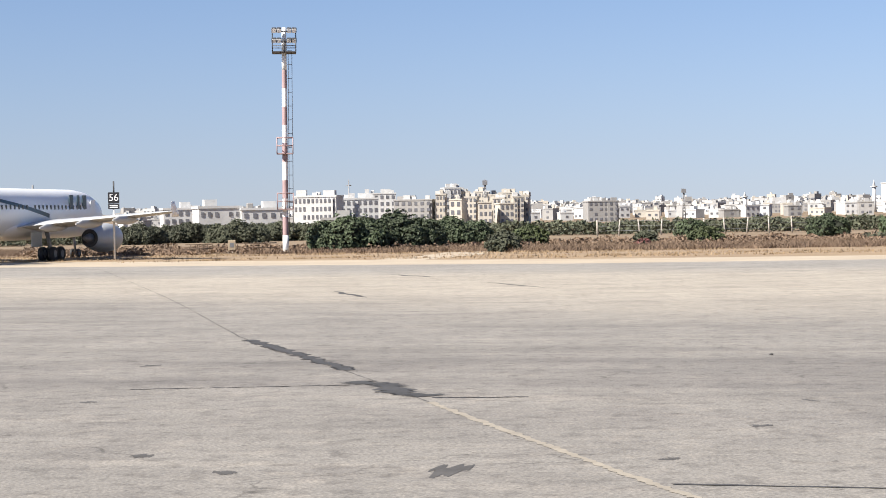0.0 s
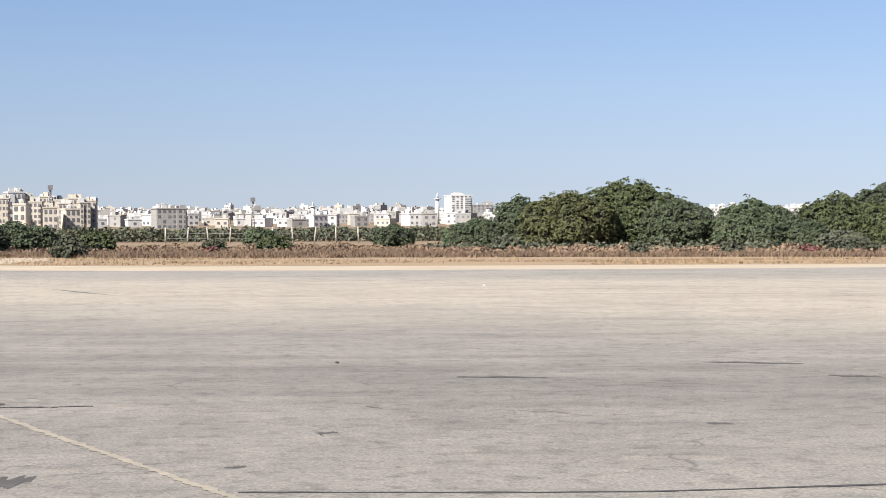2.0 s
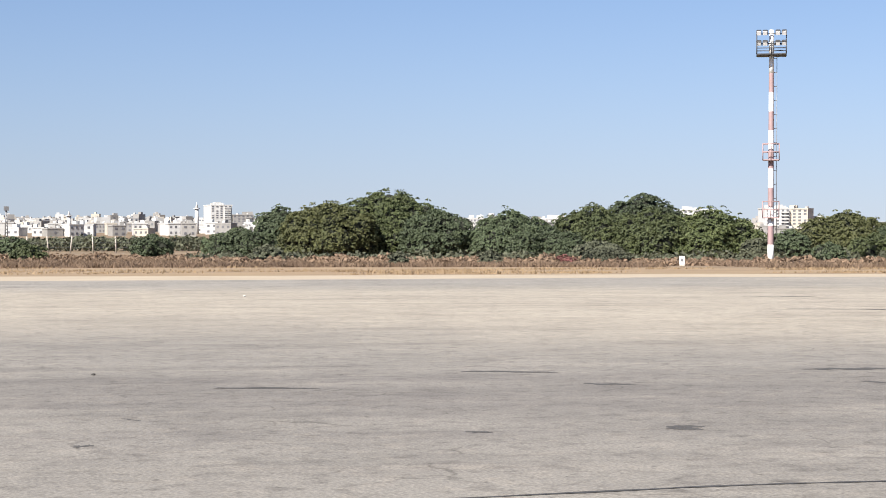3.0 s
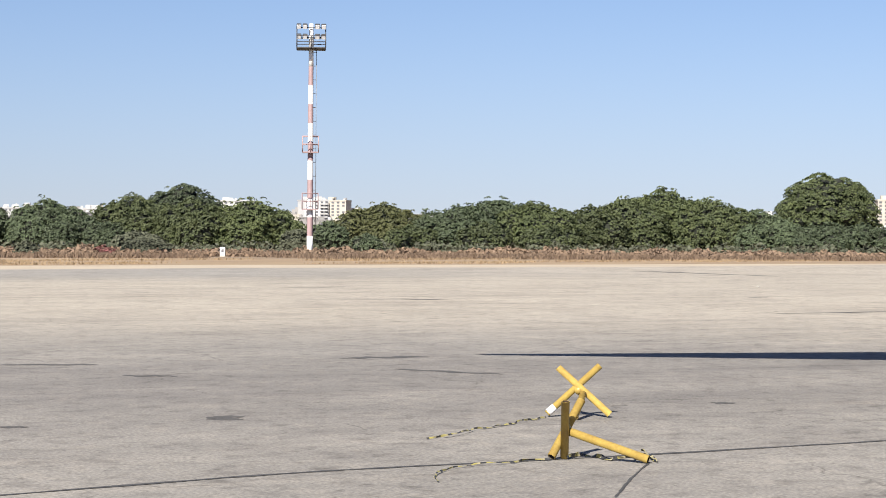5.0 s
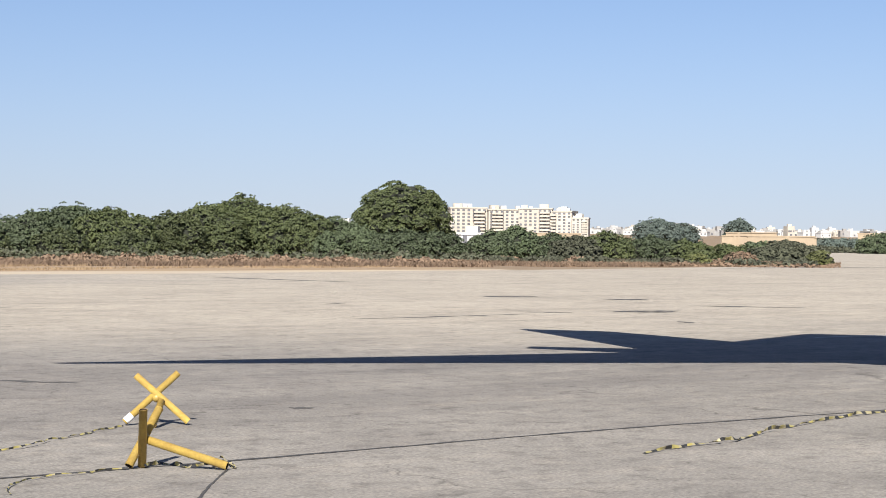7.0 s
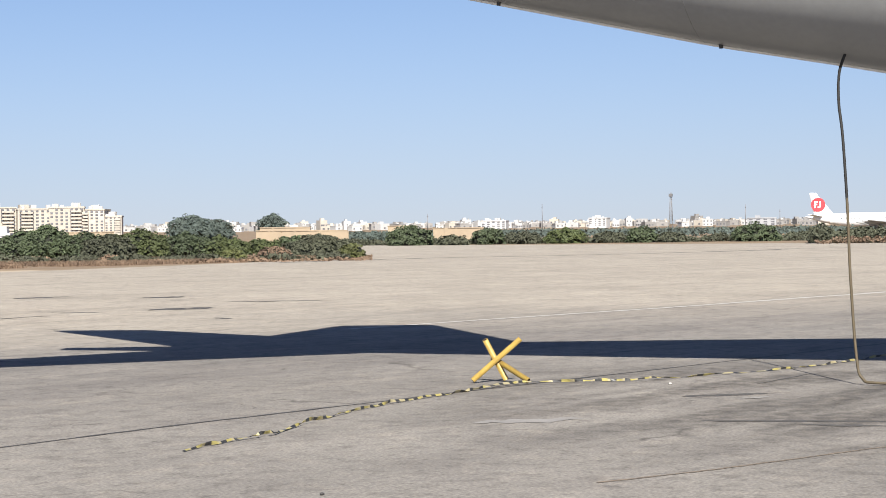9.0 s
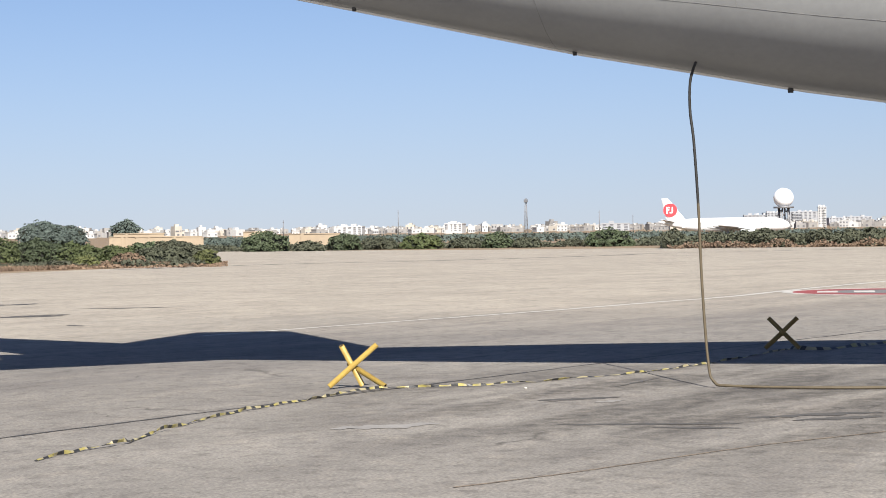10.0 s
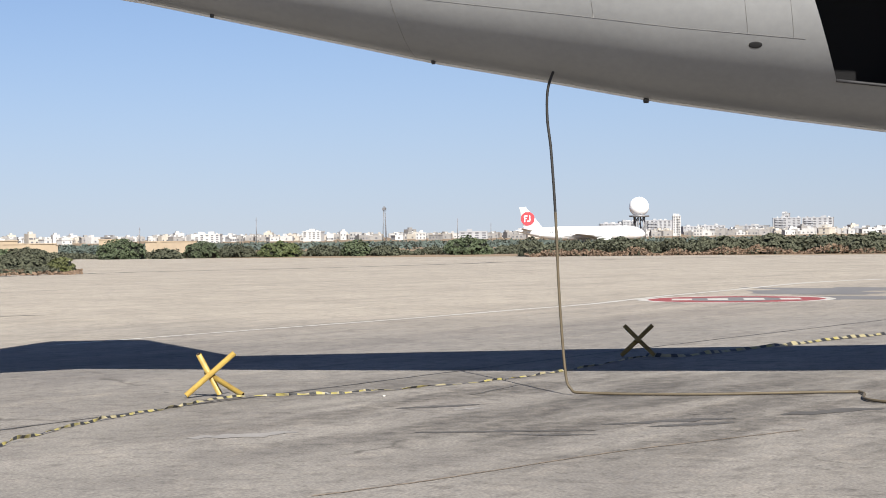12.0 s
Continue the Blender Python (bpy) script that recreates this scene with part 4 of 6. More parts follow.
shrub("shrub", "mid-green bushy shrub in the dry scrub", "shrub", -6.44, 272, 8.9, 3.3, "leaf_grey", 0.15, lobes=9, trunk=False)
shrub("shrub", "dusty grey-green bushy shrub in the dry scrub", "shrub", -5.03, 288, 11.1, 3.1, "leaf_grey", 0.15, lobes=10, trunk=False)
shrub("shrub", "dark green bushy shrub in the dry scrub", "shrub", -3.79, 285, 5.6, 3.05, "leaf_grey", 0.15, lobes=7, trunk=False)
shrub("shrub", "dark green bushy shrub in the dry scrub", "shrub", 11.94, 225, 4.2, 2.63, "leaf_dark", 0.15, lobes=7, trunk=False)
shrub("shrub", "dusty grey-green bushy shrub in the dry scrub", "shrub", 15.55, 170, 2.7, 1.68, "leaf_grey", 0.15, lobes=7, trunk=False)
shrub("shrub", "dark green bushy shrub in the dry scrub", "shrub", 14.67, 228, 6.0, 3.53, "leaf_dark", 0.15, lobes=7, trunk=False)
shrub("tree", "dark green broad tree in the thicket behind the verge", "tree", 15.97, 232, 6.0, 6.22, "leaf_dark", 0.17, lobes=9)
shrub("tree", "yellowish green broad tree in the thicket behind the verge", "tree", 17.45, 228, 10.1, 6.67, "leaf_yellow", 0.17, lobes=16)
shrub("tree", "mid-green broad tree in the thicket behind the verge", "tree", 19.37, 234, 11.1, 8.33, "leaf", 0.17, lobes=22)
shrub("tree", "dark green broad tree in the thicket behind the verge", "tree", 20.88, 228, 7.9, 5.76, "leaf_dark", 0.17, lobes=11)
shrub("tree", "dark green broad tree in the thicket behind the verge", "tree", 23.23, 226, 8.7, 5.59, "leaf_dark", 0.17, lobes=11)
shrub("shrub", "dark green bushy shrub in the dry scrub", "shrub", 24.35, 205, 8.4, 3.38, "leaf_dark", 0.15, lobes=7, trunk=False)
shrub("tree", "mid-green broad tree in the thicket behind the verge", "tree", 25.88, 222, 9.4, 6.14, "leaf", 0.17, lobes=14)
shrub("tree", "dark green broad tree in the thicket behind the verge", "tree", 27.37, 236, 8.4, 7.91, "leaf_dark", 0.17, lobes=16)
shrub("tree", "mid-green broad tree in the thicket behind the verge", "tree", 27.61, 214, 7.0, 5.62, "leaf", 0.17, lobes=9)
shrub("tree", "mid-green broad tree in the thicket behind the verge", "tree", 29.37, 215, 10.1, 5.55, "leaf", 0.17, lobes=13)
shrub("shrub", "dusty grey-green bushy shrub in the dry scrub", "shrub", 25.92, 175, 4.0, 2.14, "leaf_grey", 0.15, lobes=7, trunk=False)
shrub("shrub", "dusty grey-green bushy shrub in the dry scrub", "shrub", 22.55, 160, 1.7, 1.22, "leaf_grey", 0.15, lobes=7, trunk=False)
shrub("shrub", "dusty grey-green bushy shrub in the dry scrub", "shrub", 19.67, 158, 1.4, 1.09, "leaf_grey", 0.15, lobes=7, trunk=False)
shrub("shrub", "dusty grey-green bushy shrub in the dry scrub", "shrub", 30.90, 195, 3.1, 2.25, "leaf_grey", 0.15, lobes=7, trunk=False)
shrub("shrub", "dark green bushy shrub in the dry scrub", "shrub", 31.83, 200, 3.7, 3.12, "leaf_dark", 0.15, lobes=7, trunk=False)
shrub("tree", "yellowish green broad tree in the thicket behind the verge", "tree", 33.53, 212, 10.2, 5.13, "leaf_yellow", 0.17, lobes=12)
shrub("shrub", "dark green bushy shrub in the dry scrub", "shrub", 33.05, 178, 2.5, 1.92, "leaf_dark", 0.15, lobes=7, trunk=False)
shrub("shrub", "mid-green bushy shrub in the dry scrub", "shrub", 34.46, 195, 4.9, 2.75, "leaf", 0.15, lobes=7, trunk=False)
shrub("tree", "dark green broad tree in the thicket behind the verge", "tree", 35.83, 208, 8.6, 4.77, "leaf_dark", 0.17, lobes=9)
shrub("tree", "dark green broad tree in the thicket behind the verge", "tree", 37.03, 215, 10.8, 5.79, "leaf_dark", 0.17, lobes=15)
shrub("tree", "mid-green broad tree in the thicket behind the verge", "tree", 38.36, 212, 8.4, 5.39, "leaf", 0.17, lobes=11)
shrub("shrub", "mid-green bushy shrub in the dry scrub", "shrub", 36.76, 190, 4.8, 2.98, "leaf", 0.15, lobes=7, trunk=False)
shrub("shrub", "mid-green bushy shrub in the dry scrub", "shrub", 38.85, 192, 5.2, 2.85, "leaf", 0.15, lobes=7, trunk=False)
shrub("tree", "mid-green broad tree in the thicket behind the verge", "tree", 40.01, 216, 8.2, 4.94, "leaf", 0.17, lobes=9)
shrub("tree", "mid-green broad tree in the thicket behind the verge", "tree", 41.21, 220, 8.7, 5.96, "leaf", 0.17, lobes=12)
shrub("tree", "mid-green broad tree in the thicket behind the verge", "tree", 42.36, 226, 11.4, 7.19, "leaf", 0.17, lobes=19)
shrub("tree", "mid-green broad tree in the thicket behind the verge", "tree", 43.91, 222, 9.1, 5.91, "leaf", 0.17, lobes=13)
shrub("shrub", "dark green bushy shrub in the dry scrub", "shrub", 45.19, 226, 8.1, 4.87, "leaf_dark", 0.15, lobes=9, trunk=False)
shrub("tree", "large round-topped green tree above the thicket", "tree", 47.39, 240, 14.2, 9.4, "leaf", 0.17, lobes=22, dome=True)
shrub("shrub", "dark green bushy shrub in the dry scrub", "shrub", 45.89, 212, 9.0, 3.46, "leaf_dark", 0.15, lobes=7, trunk=False)
shrub("shrub", "dark green bushy shrub in the dry scrub", "shrub", 47.47, 208, 7.3, 3.23, "leaf_dark", 0.15, lobes=7, trunk=False)
shrub("shrub", "dark green bushy shrub in the dry scrub", "shrub", 48.50, 210, 5.7, 3.07, "leaf_dark", 0.15, lobes=7, trunk=False)
shrub("shrub", "dark green bushy shrub in the dry scrub", "shrub", 50.19, 206, 4.6, 3.17, "leaf_dark", 0.15, lobes=7, trunk=False)
shrub("shrub", "dark green bushy shrub in the dry scrub", "shrub", 50.98, 214, 4.9, 3.71, "leaf_dark", 0.15, lobes=7, trunk=False)
shrub("shrub", "dark green bushy shrub in the dry scrub", "shrub", 52.11, 214, 4.4, 2.96, "leaf_dark", 0.15, lobes=7, trunk=False)
shrub("shrub", "dusty grey-green bushy shrub in the dry scrub", "shrub", 52.82, 192, 4.5, 2.71, "leaf_grey", 0.15, lobes=7, trunk=False)
shrub("shrub", "mid-green bushy shrub in the dry scrub", "shrub", 53.77, 200, 5.2, 3.20, "leaf", 0.15, lobes=7, trunk=False)
shrub("shrub", "dark green bushy shrub in the dry scrub", "shrub", 55.22, 205, 5.5, 2.70, "leaf_dark", 0.15, lobes=7, trunk=False)
shrub("shrub", "mid-green bushy shrub in the dry scrub", "shrub", 56.19, 205, 5.5, 2.32, "leaf", 0.15, lobes=7, trunk=False)
shrub("shrub", "mid-green bushy shrub in the dry scrub", "shrub", 57.43, 200, 6.1, 1.97, "leaf", 0.15, lobes=7, trunk=False)
shrub("shrub", "dusty grey-green bushy shrub in the dry scrub", "shrub", 58.76, 188, 4.4, 1.81, "leaf_grey", 0.15, lobes=7, trunk=False)
shrub("shrub", "dusty grey-green bushy shrub in the dry scrub", "shrub", 59.79, 192, 4.9, 2.02, "leaf_grey", 0.15, lobes=7, trunk=False)
shrub("shrub", "dark green bushy shrub in the dry scrub", "shrub", 62.22, 315, 6.6, 3.32, "leaf_dark", 0.26, lobes=7, trunk=False)
shrub("shrub", "dusty grey-green bushy shrub in the dry scrub", "shrub", 63.55, 310, 4.9, 1.58, "leaf_grey", 0.26, lobes=7, trunk=False)
shrub("shrub", "dark green bushy shrub in the dry scrub", "shrub", 64.67, 318, 4.5, 2.93, "leaf_dark", 0.26, lobes=7, trunk=False)
shrub("shrub", "dusty grey-green bushy shrub in the dry scrub", "shrub", 65.78, 322, 5.7, 2.07, "leaf_grey", 0.26, lobes=7, trunk=False)
shrub("shrub", "mid-green bushy shrub in the dry scrub", "shrub", 67.12, 320, 6.3, 2.58, "leaf", 0.26, lobes=8, trunk=False)
shrub("shrub", "dusty grey-green bushy shrub in the dry scrub", "shrub", 68.49, 325, 5.4, 1.90, "leaf_grey", 0.26, lobes=7, trunk=False)
shrub("shrub", "dark green bushy shrub in the dry scrub", "shrub", 69.49, 320, 4.3, 2.66, "leaf_dark", 0.26, lobes=7, trunk=False)
shrub("shrub", "dusty grey-green bushy shrub in the dry scrub", "shrub", 70.40, 318, 4.4, 1.61, "leaf_grey", 0.26, lobes=7, trunk=False)
shrub("shrub", "dark green bushy shrub in the dry scrub", "shrub", 73.01, 320, 6.9, 3.07, "leaf_dark", 0.26, lobes=7, trunk=False)
shrub("shrub", "dusty grey-green bushy shrub in the dry scrub", "shrub", 74.56, 330, 8.0, 1.47, "leaf_grey", 0.26, lobes=7, trunk=False)
shrub("shrub", "dusty grey-green bushy shrub in the dry scrub", "shrub", 76.42, 278, 7.3, 2.17, "leaf_grey", 0.26, lobes=7, trunk=False)
shrub("shrub", "dusty grey-green bushy shrub in the dry scrub", "shrub", 77.77, 276, 9.3, 2.63, "leaf_grey", 0.26, lobes=7, trunk=False)
shrub("shrub", "dusty grey-green bushy shrub in the dry scrub", "shrub", 79.42, 274, 9.9, 2.16, "leaf_grey", 0.26, lobes=7, trunk=False)
shrub("shrub", "dusty grey-green bushy shrub in the dry scrub", "shrub", 81.06, 273, 9.0, 2.59, "leaf_grey", 0.26, lobes=7, trunk=False)
shrub("shrub", "dusty grey-green bushy shrub in the dry scrub", "shrub", 82.58, 272, 8.7, 2.84, "leaf_grey", 0.26, lobes=7, trunk=False)
shrub("shrub", "dusty grey-green bushy shrub in the dry scrub", "shrub", 84.35, 272, 8.9, 2.74, "leaf_grey", 0.26, lobes=7, trunk=False)
shrub("shrub", "dusty grey-green bushy shrub in the dry scrub", "shrub", 85.54, 270, 7.2, 2.84, "leaf_grey", 0.26, lobes=7, trunk=False)
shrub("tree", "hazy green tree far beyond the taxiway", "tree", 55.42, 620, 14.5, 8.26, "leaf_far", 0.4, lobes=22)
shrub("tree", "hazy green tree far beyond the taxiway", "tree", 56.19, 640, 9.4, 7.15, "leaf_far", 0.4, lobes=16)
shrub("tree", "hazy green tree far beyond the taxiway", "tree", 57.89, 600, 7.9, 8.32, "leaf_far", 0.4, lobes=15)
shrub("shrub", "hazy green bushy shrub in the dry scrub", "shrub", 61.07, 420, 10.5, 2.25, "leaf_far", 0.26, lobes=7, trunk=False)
shrub("shrub", "dark green bushy shrub in the dry scrub", "shrub", 58.52, 300, 4.3, 1.91, "leaf_dark", 0.26, lobes=7, trunk=False)
shrub("shrub", "dusty grey-green bushy shrub in the dry scrub", "shrub", 59.31, 290, 5.2, 2.24, "leaf_grey", 0.26, lobes=7, trunk=False)
shrub("shrub", "small bright green shrub at the end of the verge", "shrub", 56.7, 174, 1.8, 1.1, "leaf_yellow", 0.14, lobes=6, trunk=False)
shrub("shrub", "small bright green shrub at the end of the verge", "shrub", 60.4, 180, 1.9, 1.5, "leaf_yellow", 0.14, lobes=6, trunk=False)
shrub("shrub", "dried reddish brown shrub at the end of the verge", "shrub", 57.95, 177, 2.6, 1.3, "weed", 0.14, lobes=6, trunk=False)
shrub("flowering_shrub", "small shrub with pink-red blossom in dry weeds", "shrub", 6.27, 172, 1.1, 0.7, "flower", 0.12, lobes=5, trunk=False)
shrub("flowering_shrub", "small shrub with pink-red blossom in dry weeds", "shrub", 24.9, 162, 1.5, 0.8, "flower", 0.12, lobes=5, trunk=False)
shrub("flowering_shrub", "small shrub with pale blossom in dry weeds", "shrub", 26.2, 164, 4.0, 1.5, "leaf_grey", 0.12, lobes=6, trunk=False)


def tufts(name, label, material, points, h, spread, seed, per=9):
    """Tufts of dry stalks round the given points."""
    rng = random.Random(seed)
    verts, faces = [], []
    for x, y in points:
        for _ in range(per):
            a = rng.uniform(0, math.tau)
            r = spread * math.sqrt(rng.random())
            px, py = x + r * math.cos(a), y + r * math.sin(a)
            hh = h * rng.uniform(0.4, 1.15)
            b = len(verts)
            wv = 0.025 + 0.03 * rng.random()
            an = rng.uniform(0, math.tau)
            lx, ly = rng.gauss(0, 0.55) * hh, rng.gauss(0, 0.55) * hh
            verts += [(px - wv * math.cos(an), py - wv * math.sin(an), -0.03), (px + wv * math.cos(an), py + wv * math.sin(an), -0.03), (px + lx, py + ly, hh)]
            faces.append((b, b + 1, b + 2))
    me = bpy.data.meshes.new(name)
    me.from_pydata(verts, [], faces)
    me.materials.append(material)
    ob = new(name, me)
    return tagged(ob, label, "dry grass", kind="stuff")


def edge_y(x):
    return float(np.interp(x, [-220] + [e[0] for e in EDGE], [240] + [e[1] for e in EDGE]))


g_rng = random.Random(5)
weed_pts = []
for _ in range(9000):
    x = g_rng.uniform(-75, 157)
    e0 = edge_y(x)
    near = float(np.interp(x, [-60, 40, 70, 95, 123, 157], [46, 42, 36, 27, 10, 0.6]))
    y = e0 + near + (30 if x < 60 else 22) * g_rng.random() ** 1.5
    if noise.noise(Vector((x * 0.06, y * 0.06, 3))) > -0.35:
        weed_pts.append((x, y))
tufts("dry_weeds", "reddish brown dry weeds in a band before the shrubs", M["weed"], weed_pts, 0.42, 1.6, 3, 26)
straw_pts = []
for _ in range(3500):
    x = g_rng.uniform(-60, 115)
    y = edge_y(x) + g_rng.uniform(12, 54 if x < 40 else 30)
    if noise.noise(Vector((x * 0.05, y * 0.15, 9))) > 0.0:
        straw_pts.append((x, y))
tufts("straw_stubble", "short straw-coloured dry grass on the verge", M["straw"], straw_pts, 0.16, 1.0, 4, 12)


# ---- hose from the hatch panel down to the concrete ----
h_top = hull(16.1, 0.31)
hose_pts = [h_top + Vector((0, 0, 0.05)), h_top + Vector((-0.02, 0.12, -0.32)), h_top + Vector((0.0, 0.14, -0.85)), h_top + Vector((0, 0.075, -1.47)), h_top + Vector((0.02, 0.01, -2.7)), h_top + Vector((0.02, -0.035, -4.0)),
            h_top + Vector((0.0, -0.13, -h_top.z + 0.55)), h_top + Vector((-0.05, -0.25, -h_top.z + 0.12)), h_top + Vector((-0.1, -0.65, -h_top.z + 0.045)), h_top + Vector((0.1, -2.6, -h_top.z + 0.035)),
            h_top + Vector((1.0, -5.0, -h_top.z + 0.035)), h_top + Vector((0.9, -5.4, -h_top.z + 0.035)), h_top + Vector((-0.8, -5.9, -h_top.z + 0.035)), h_top + Vector((-1.2, -9.0, -h_top.z + 0.035))]
bm = bmesh.new()
add_path(bm, bezier(hose_pts, 10), 0.026, 8)
# faces above 3.3 m take the shaded copy of the hose colour
for f in bm.faces:
    f.material_index = 1 if f.calc_center_median().z > 3.3 else 0
solo("drain_hose", bm, [M["hose"], M["hose_shade"]], "thin brown hose hanging from the fuselage, upper part coloured black for shade", "hose", smooth=True)


# ---- marks on the concrete ----
J_LINE = [(2.42, 19.52), (6.53, 18.49), (10.94, 18.14), (15.45, 17.17), (21.23, 16.11), (25.04, 15.17), (34.16, 12.80), (46.59, 9.32), (62.24, 4.46)]
L2_LINE = [(19.11, 7.72), (20.69, 6.82), (23.65, 5.43), (25.08, 4.56), (27.22, 3.14)]
PALE_LINE = [(-0.27, 28.83), (0.70, 25.14), (1.45, 22.40), (2.23, 19.52), (2.81, 17.84)]
PALE_FAR = [(-22.51, 119.67), (-11.32, 73.39), (-6.00, 49.80), (-4.87, 45.04), (-1.82, 34.71), (-0.86, 31.06), (-0.27, 28.83)]
TAR_A = [(-4.87, 45.04), (-3.69, 41.22), (-2.70, 38.00), (-1.85, 35.24)]
TAR_B = [(-1.70, 32.76), (-1.09, 31.95), (-0.76, 30.63), (-0.26, 29.75)]
CRACK_A = [(-0.23, 29.55), (0.55, 29.40), (1.33, 29.34)]
CRACK_B = [(-5.58, 32.04), (-3.68, 32.07), (-1.69, 32.08)]
SPUR = [(14.93, 16.59), (13.83, 15.67), (12.71, 14.66)]
TAPE_MAIN = [(19.78, 13.85), (21.08, 13.88), (21.79, 13.75), (23.06, 14.03), (25.81, 14.35), (28.10, 14.20), (30.60, 13.85), (31.56, 12.60), (32.23, 11.90), (35.26, 10.30), (38.50, 9.40), (42.90, 8.70)]
TAPE_FAR = [(43.0, 8.7), (42.79, 7.89), (45.23, 6.92), (47.68, 5.83), (49.77, 5.18), (52.96, 3.8)]
TAPE_B = [(14.00, 20.01), (14.52, 20.11), (15.17, 20.48), (16.04, 20.83), (16.52, 21.04), (17.05, 21.24)]
TAPE_C = [(11.77, 16.62), (12.15, 17.14), (12.58, 17.42), (13.03, 17.47), (13.43, 17.43), (13.76, 17.52), (14.03, 17.39)]
TAPE_D = [(14.25, 17.35), (14.63, 17.48), (14.65, 17.06), (14.73, 16.74), (15.21, 17.06), (15.00, 16.54), (15.15, 16.90), (14.89, 16.76)]
TAXI_LINE = [(46.0, 26.3), (54.08, 23.97), (61.63, 21.57), (69.44, 19.56), (75.8, 17.84), (85.56, 16.55), (95.84, 14.62), (106.27, 12.95), (110.92, 11.5), (117.02, 8.36)]
FAR_SEAM = [(136.42, 87.00), (157.94, 81.82), (171.13, 70.74), (193.81, 61.02), (211.78, 56.70), (230.87, 39.54), (247.54, 22.25)]
TRACK = [(-3.46, 131.17), (-1.08, 140.72), (1.18, 149.81), (3.51, 172.58), (5.58, 187.92)]
STONES = [(6.63, 36.98), (21.23, 80.26), (21.14, 79.81), (61.85, 61.21), (17.12, 10.15), (31.42, 11.24)]
STAINS = [
    ([(2.50, 21.50), (2.79, 21.61)], 0.18),
    ([(-6.30, 37.26), (-5.85, 37.58)], 0.25),
    ([(-3.99, 22.84), (-3.66, 22.73)], 0.3),
    ([(-6.04, 29.86), (-5.78, 29.99)], 0.25),
    ([(5.49, 28.24), (5.70, 27.76)], 0.08),
    ([(-2.88, 97.25), (-0.30, 90.94)], 0.35),
    ([(-4.58, 75.25), (-2.90, 68.52)], 0.3),
    ([(1.90, 82.37), (4.26, 74.39)], 0.2),
    ([(-0.21, 21.01), (0.25, 20.90)], 0.9),
    ([(-2.74, 21.09), (-2.45, 21.14)], 0.3),
    ([(8.24, 33.22), (9.84, 32.50)], 0.15),
    ([(4.18, 24.84), (4.43, 24.71)], 0.25),
    ([(12.83, 24.08), (13.39, 23.90)], 0.3),
    ([(8.14, 33.05), (10.07, 32.31)], 0.15),
    ([(9.80, 24.56), (10.13, 24.30)], 0.2),
    ([(13.94, 35.26), (15.77, 34.20)], 0.35),
    ([(15.01, 31.54), (15.86, 30.87)], 0.3),
    ([(41.59, 71.30), (45.10, 70.24)], 0.5),
    ([(36.98, 59.77), (41.00, 56.84)], 0.5),
    ([(75.98, 86.18), (76.47, 73.63)], 0.5),
    ([(12.71, 23.87), (13.21, 23.60)], 0.3),
    ([(20.88, 33.17), (22.82, 32.46)], 0.5),
    ([(20.22, 30.13), (21.33, 27.88)], 0.25),
    ([(20.88, 21.62), (21.12, 21.33)], 0.2),
    ([(63.68, 53.60), (66.61, 52.76)], 0.7),
    ([(76.83, 87.29), (76.15, 73.67)], 0.5),
    ([(64.08, 53.92), (66.29, 52.34)], 0.8),
    ([(65.86, 48.13), (67.70, 46.94)], 0.7),
    ([(55.77, 40.49), (58.22, 39.04)], 0.7),
    ([(52.50, 42.25), (53.66, 40.77)], 0.4),
    ([(62.58, 41.69), (64.37, 38.44)], 0.4),
    ([(52.53, 52.56), (53.03, 51.93)], 0.4),
    ([(43.48, 42.45), (51.02, 41.07)], 0.3),
    ([(20.78, 21.63), (21.10, 21.37)], 0.25),
    ([(51.01, 34.32), (50.42, 33.29)], 0.3),
    ([(25.72, 8.76), (26.56, 6.10)], 0.22),
    ([(25.70, 7.26), (25.96, 5.96)], 0.2),
    ([(27.36, 6.28), (28.77, 4.41)], 0.35),
    ([(29.26, 10.26), (30.32, 9.07)], 0.3),
    ([(29.35, 3.78), (30.88, 2.30)], 0.5),
    ([(27.10, 5.44), (28.08, 4.31)], 0.3),
    ([(29.33, 10.28), (29.23, 9.89)], 0.1),
    ([(31.99, 9.80), (34.43, 9.51)], 0.06),
    ([(55.06, 40.03), (57.45, 38.68)], 0.7),
    ([(65.28, 48.05), (66.62, 46.32)], 0.5),
    ([(62.63, 40.53), (65.07, 37.46)], 0.3),
]
PATCHES = [
    ([(24.32, 11.81), (25.40, 10.44)], 0.5),
    ([(29.20, 9.24), (29.74, 8.83)], 0.22),
    ([(31.68, 15.86), (31.72, 15.69)], 0.1),
]
FENCE_AZ = [4.85, 5.52, 6.18, 6.84, 8.16, 8.82, 9.48, 10.17, 10.87, 11.52]
mk = random.Random(21)


def ground_mark(name, pts, w, z, material, label, category, rag=0.25, dens=6):
    pts3 = bezier([(x, y, 0) for x, y in pts], dens)
    return solo(name, ribbon_bm(pts3, w, z, mk, rag), material, label, category, kind="structure")


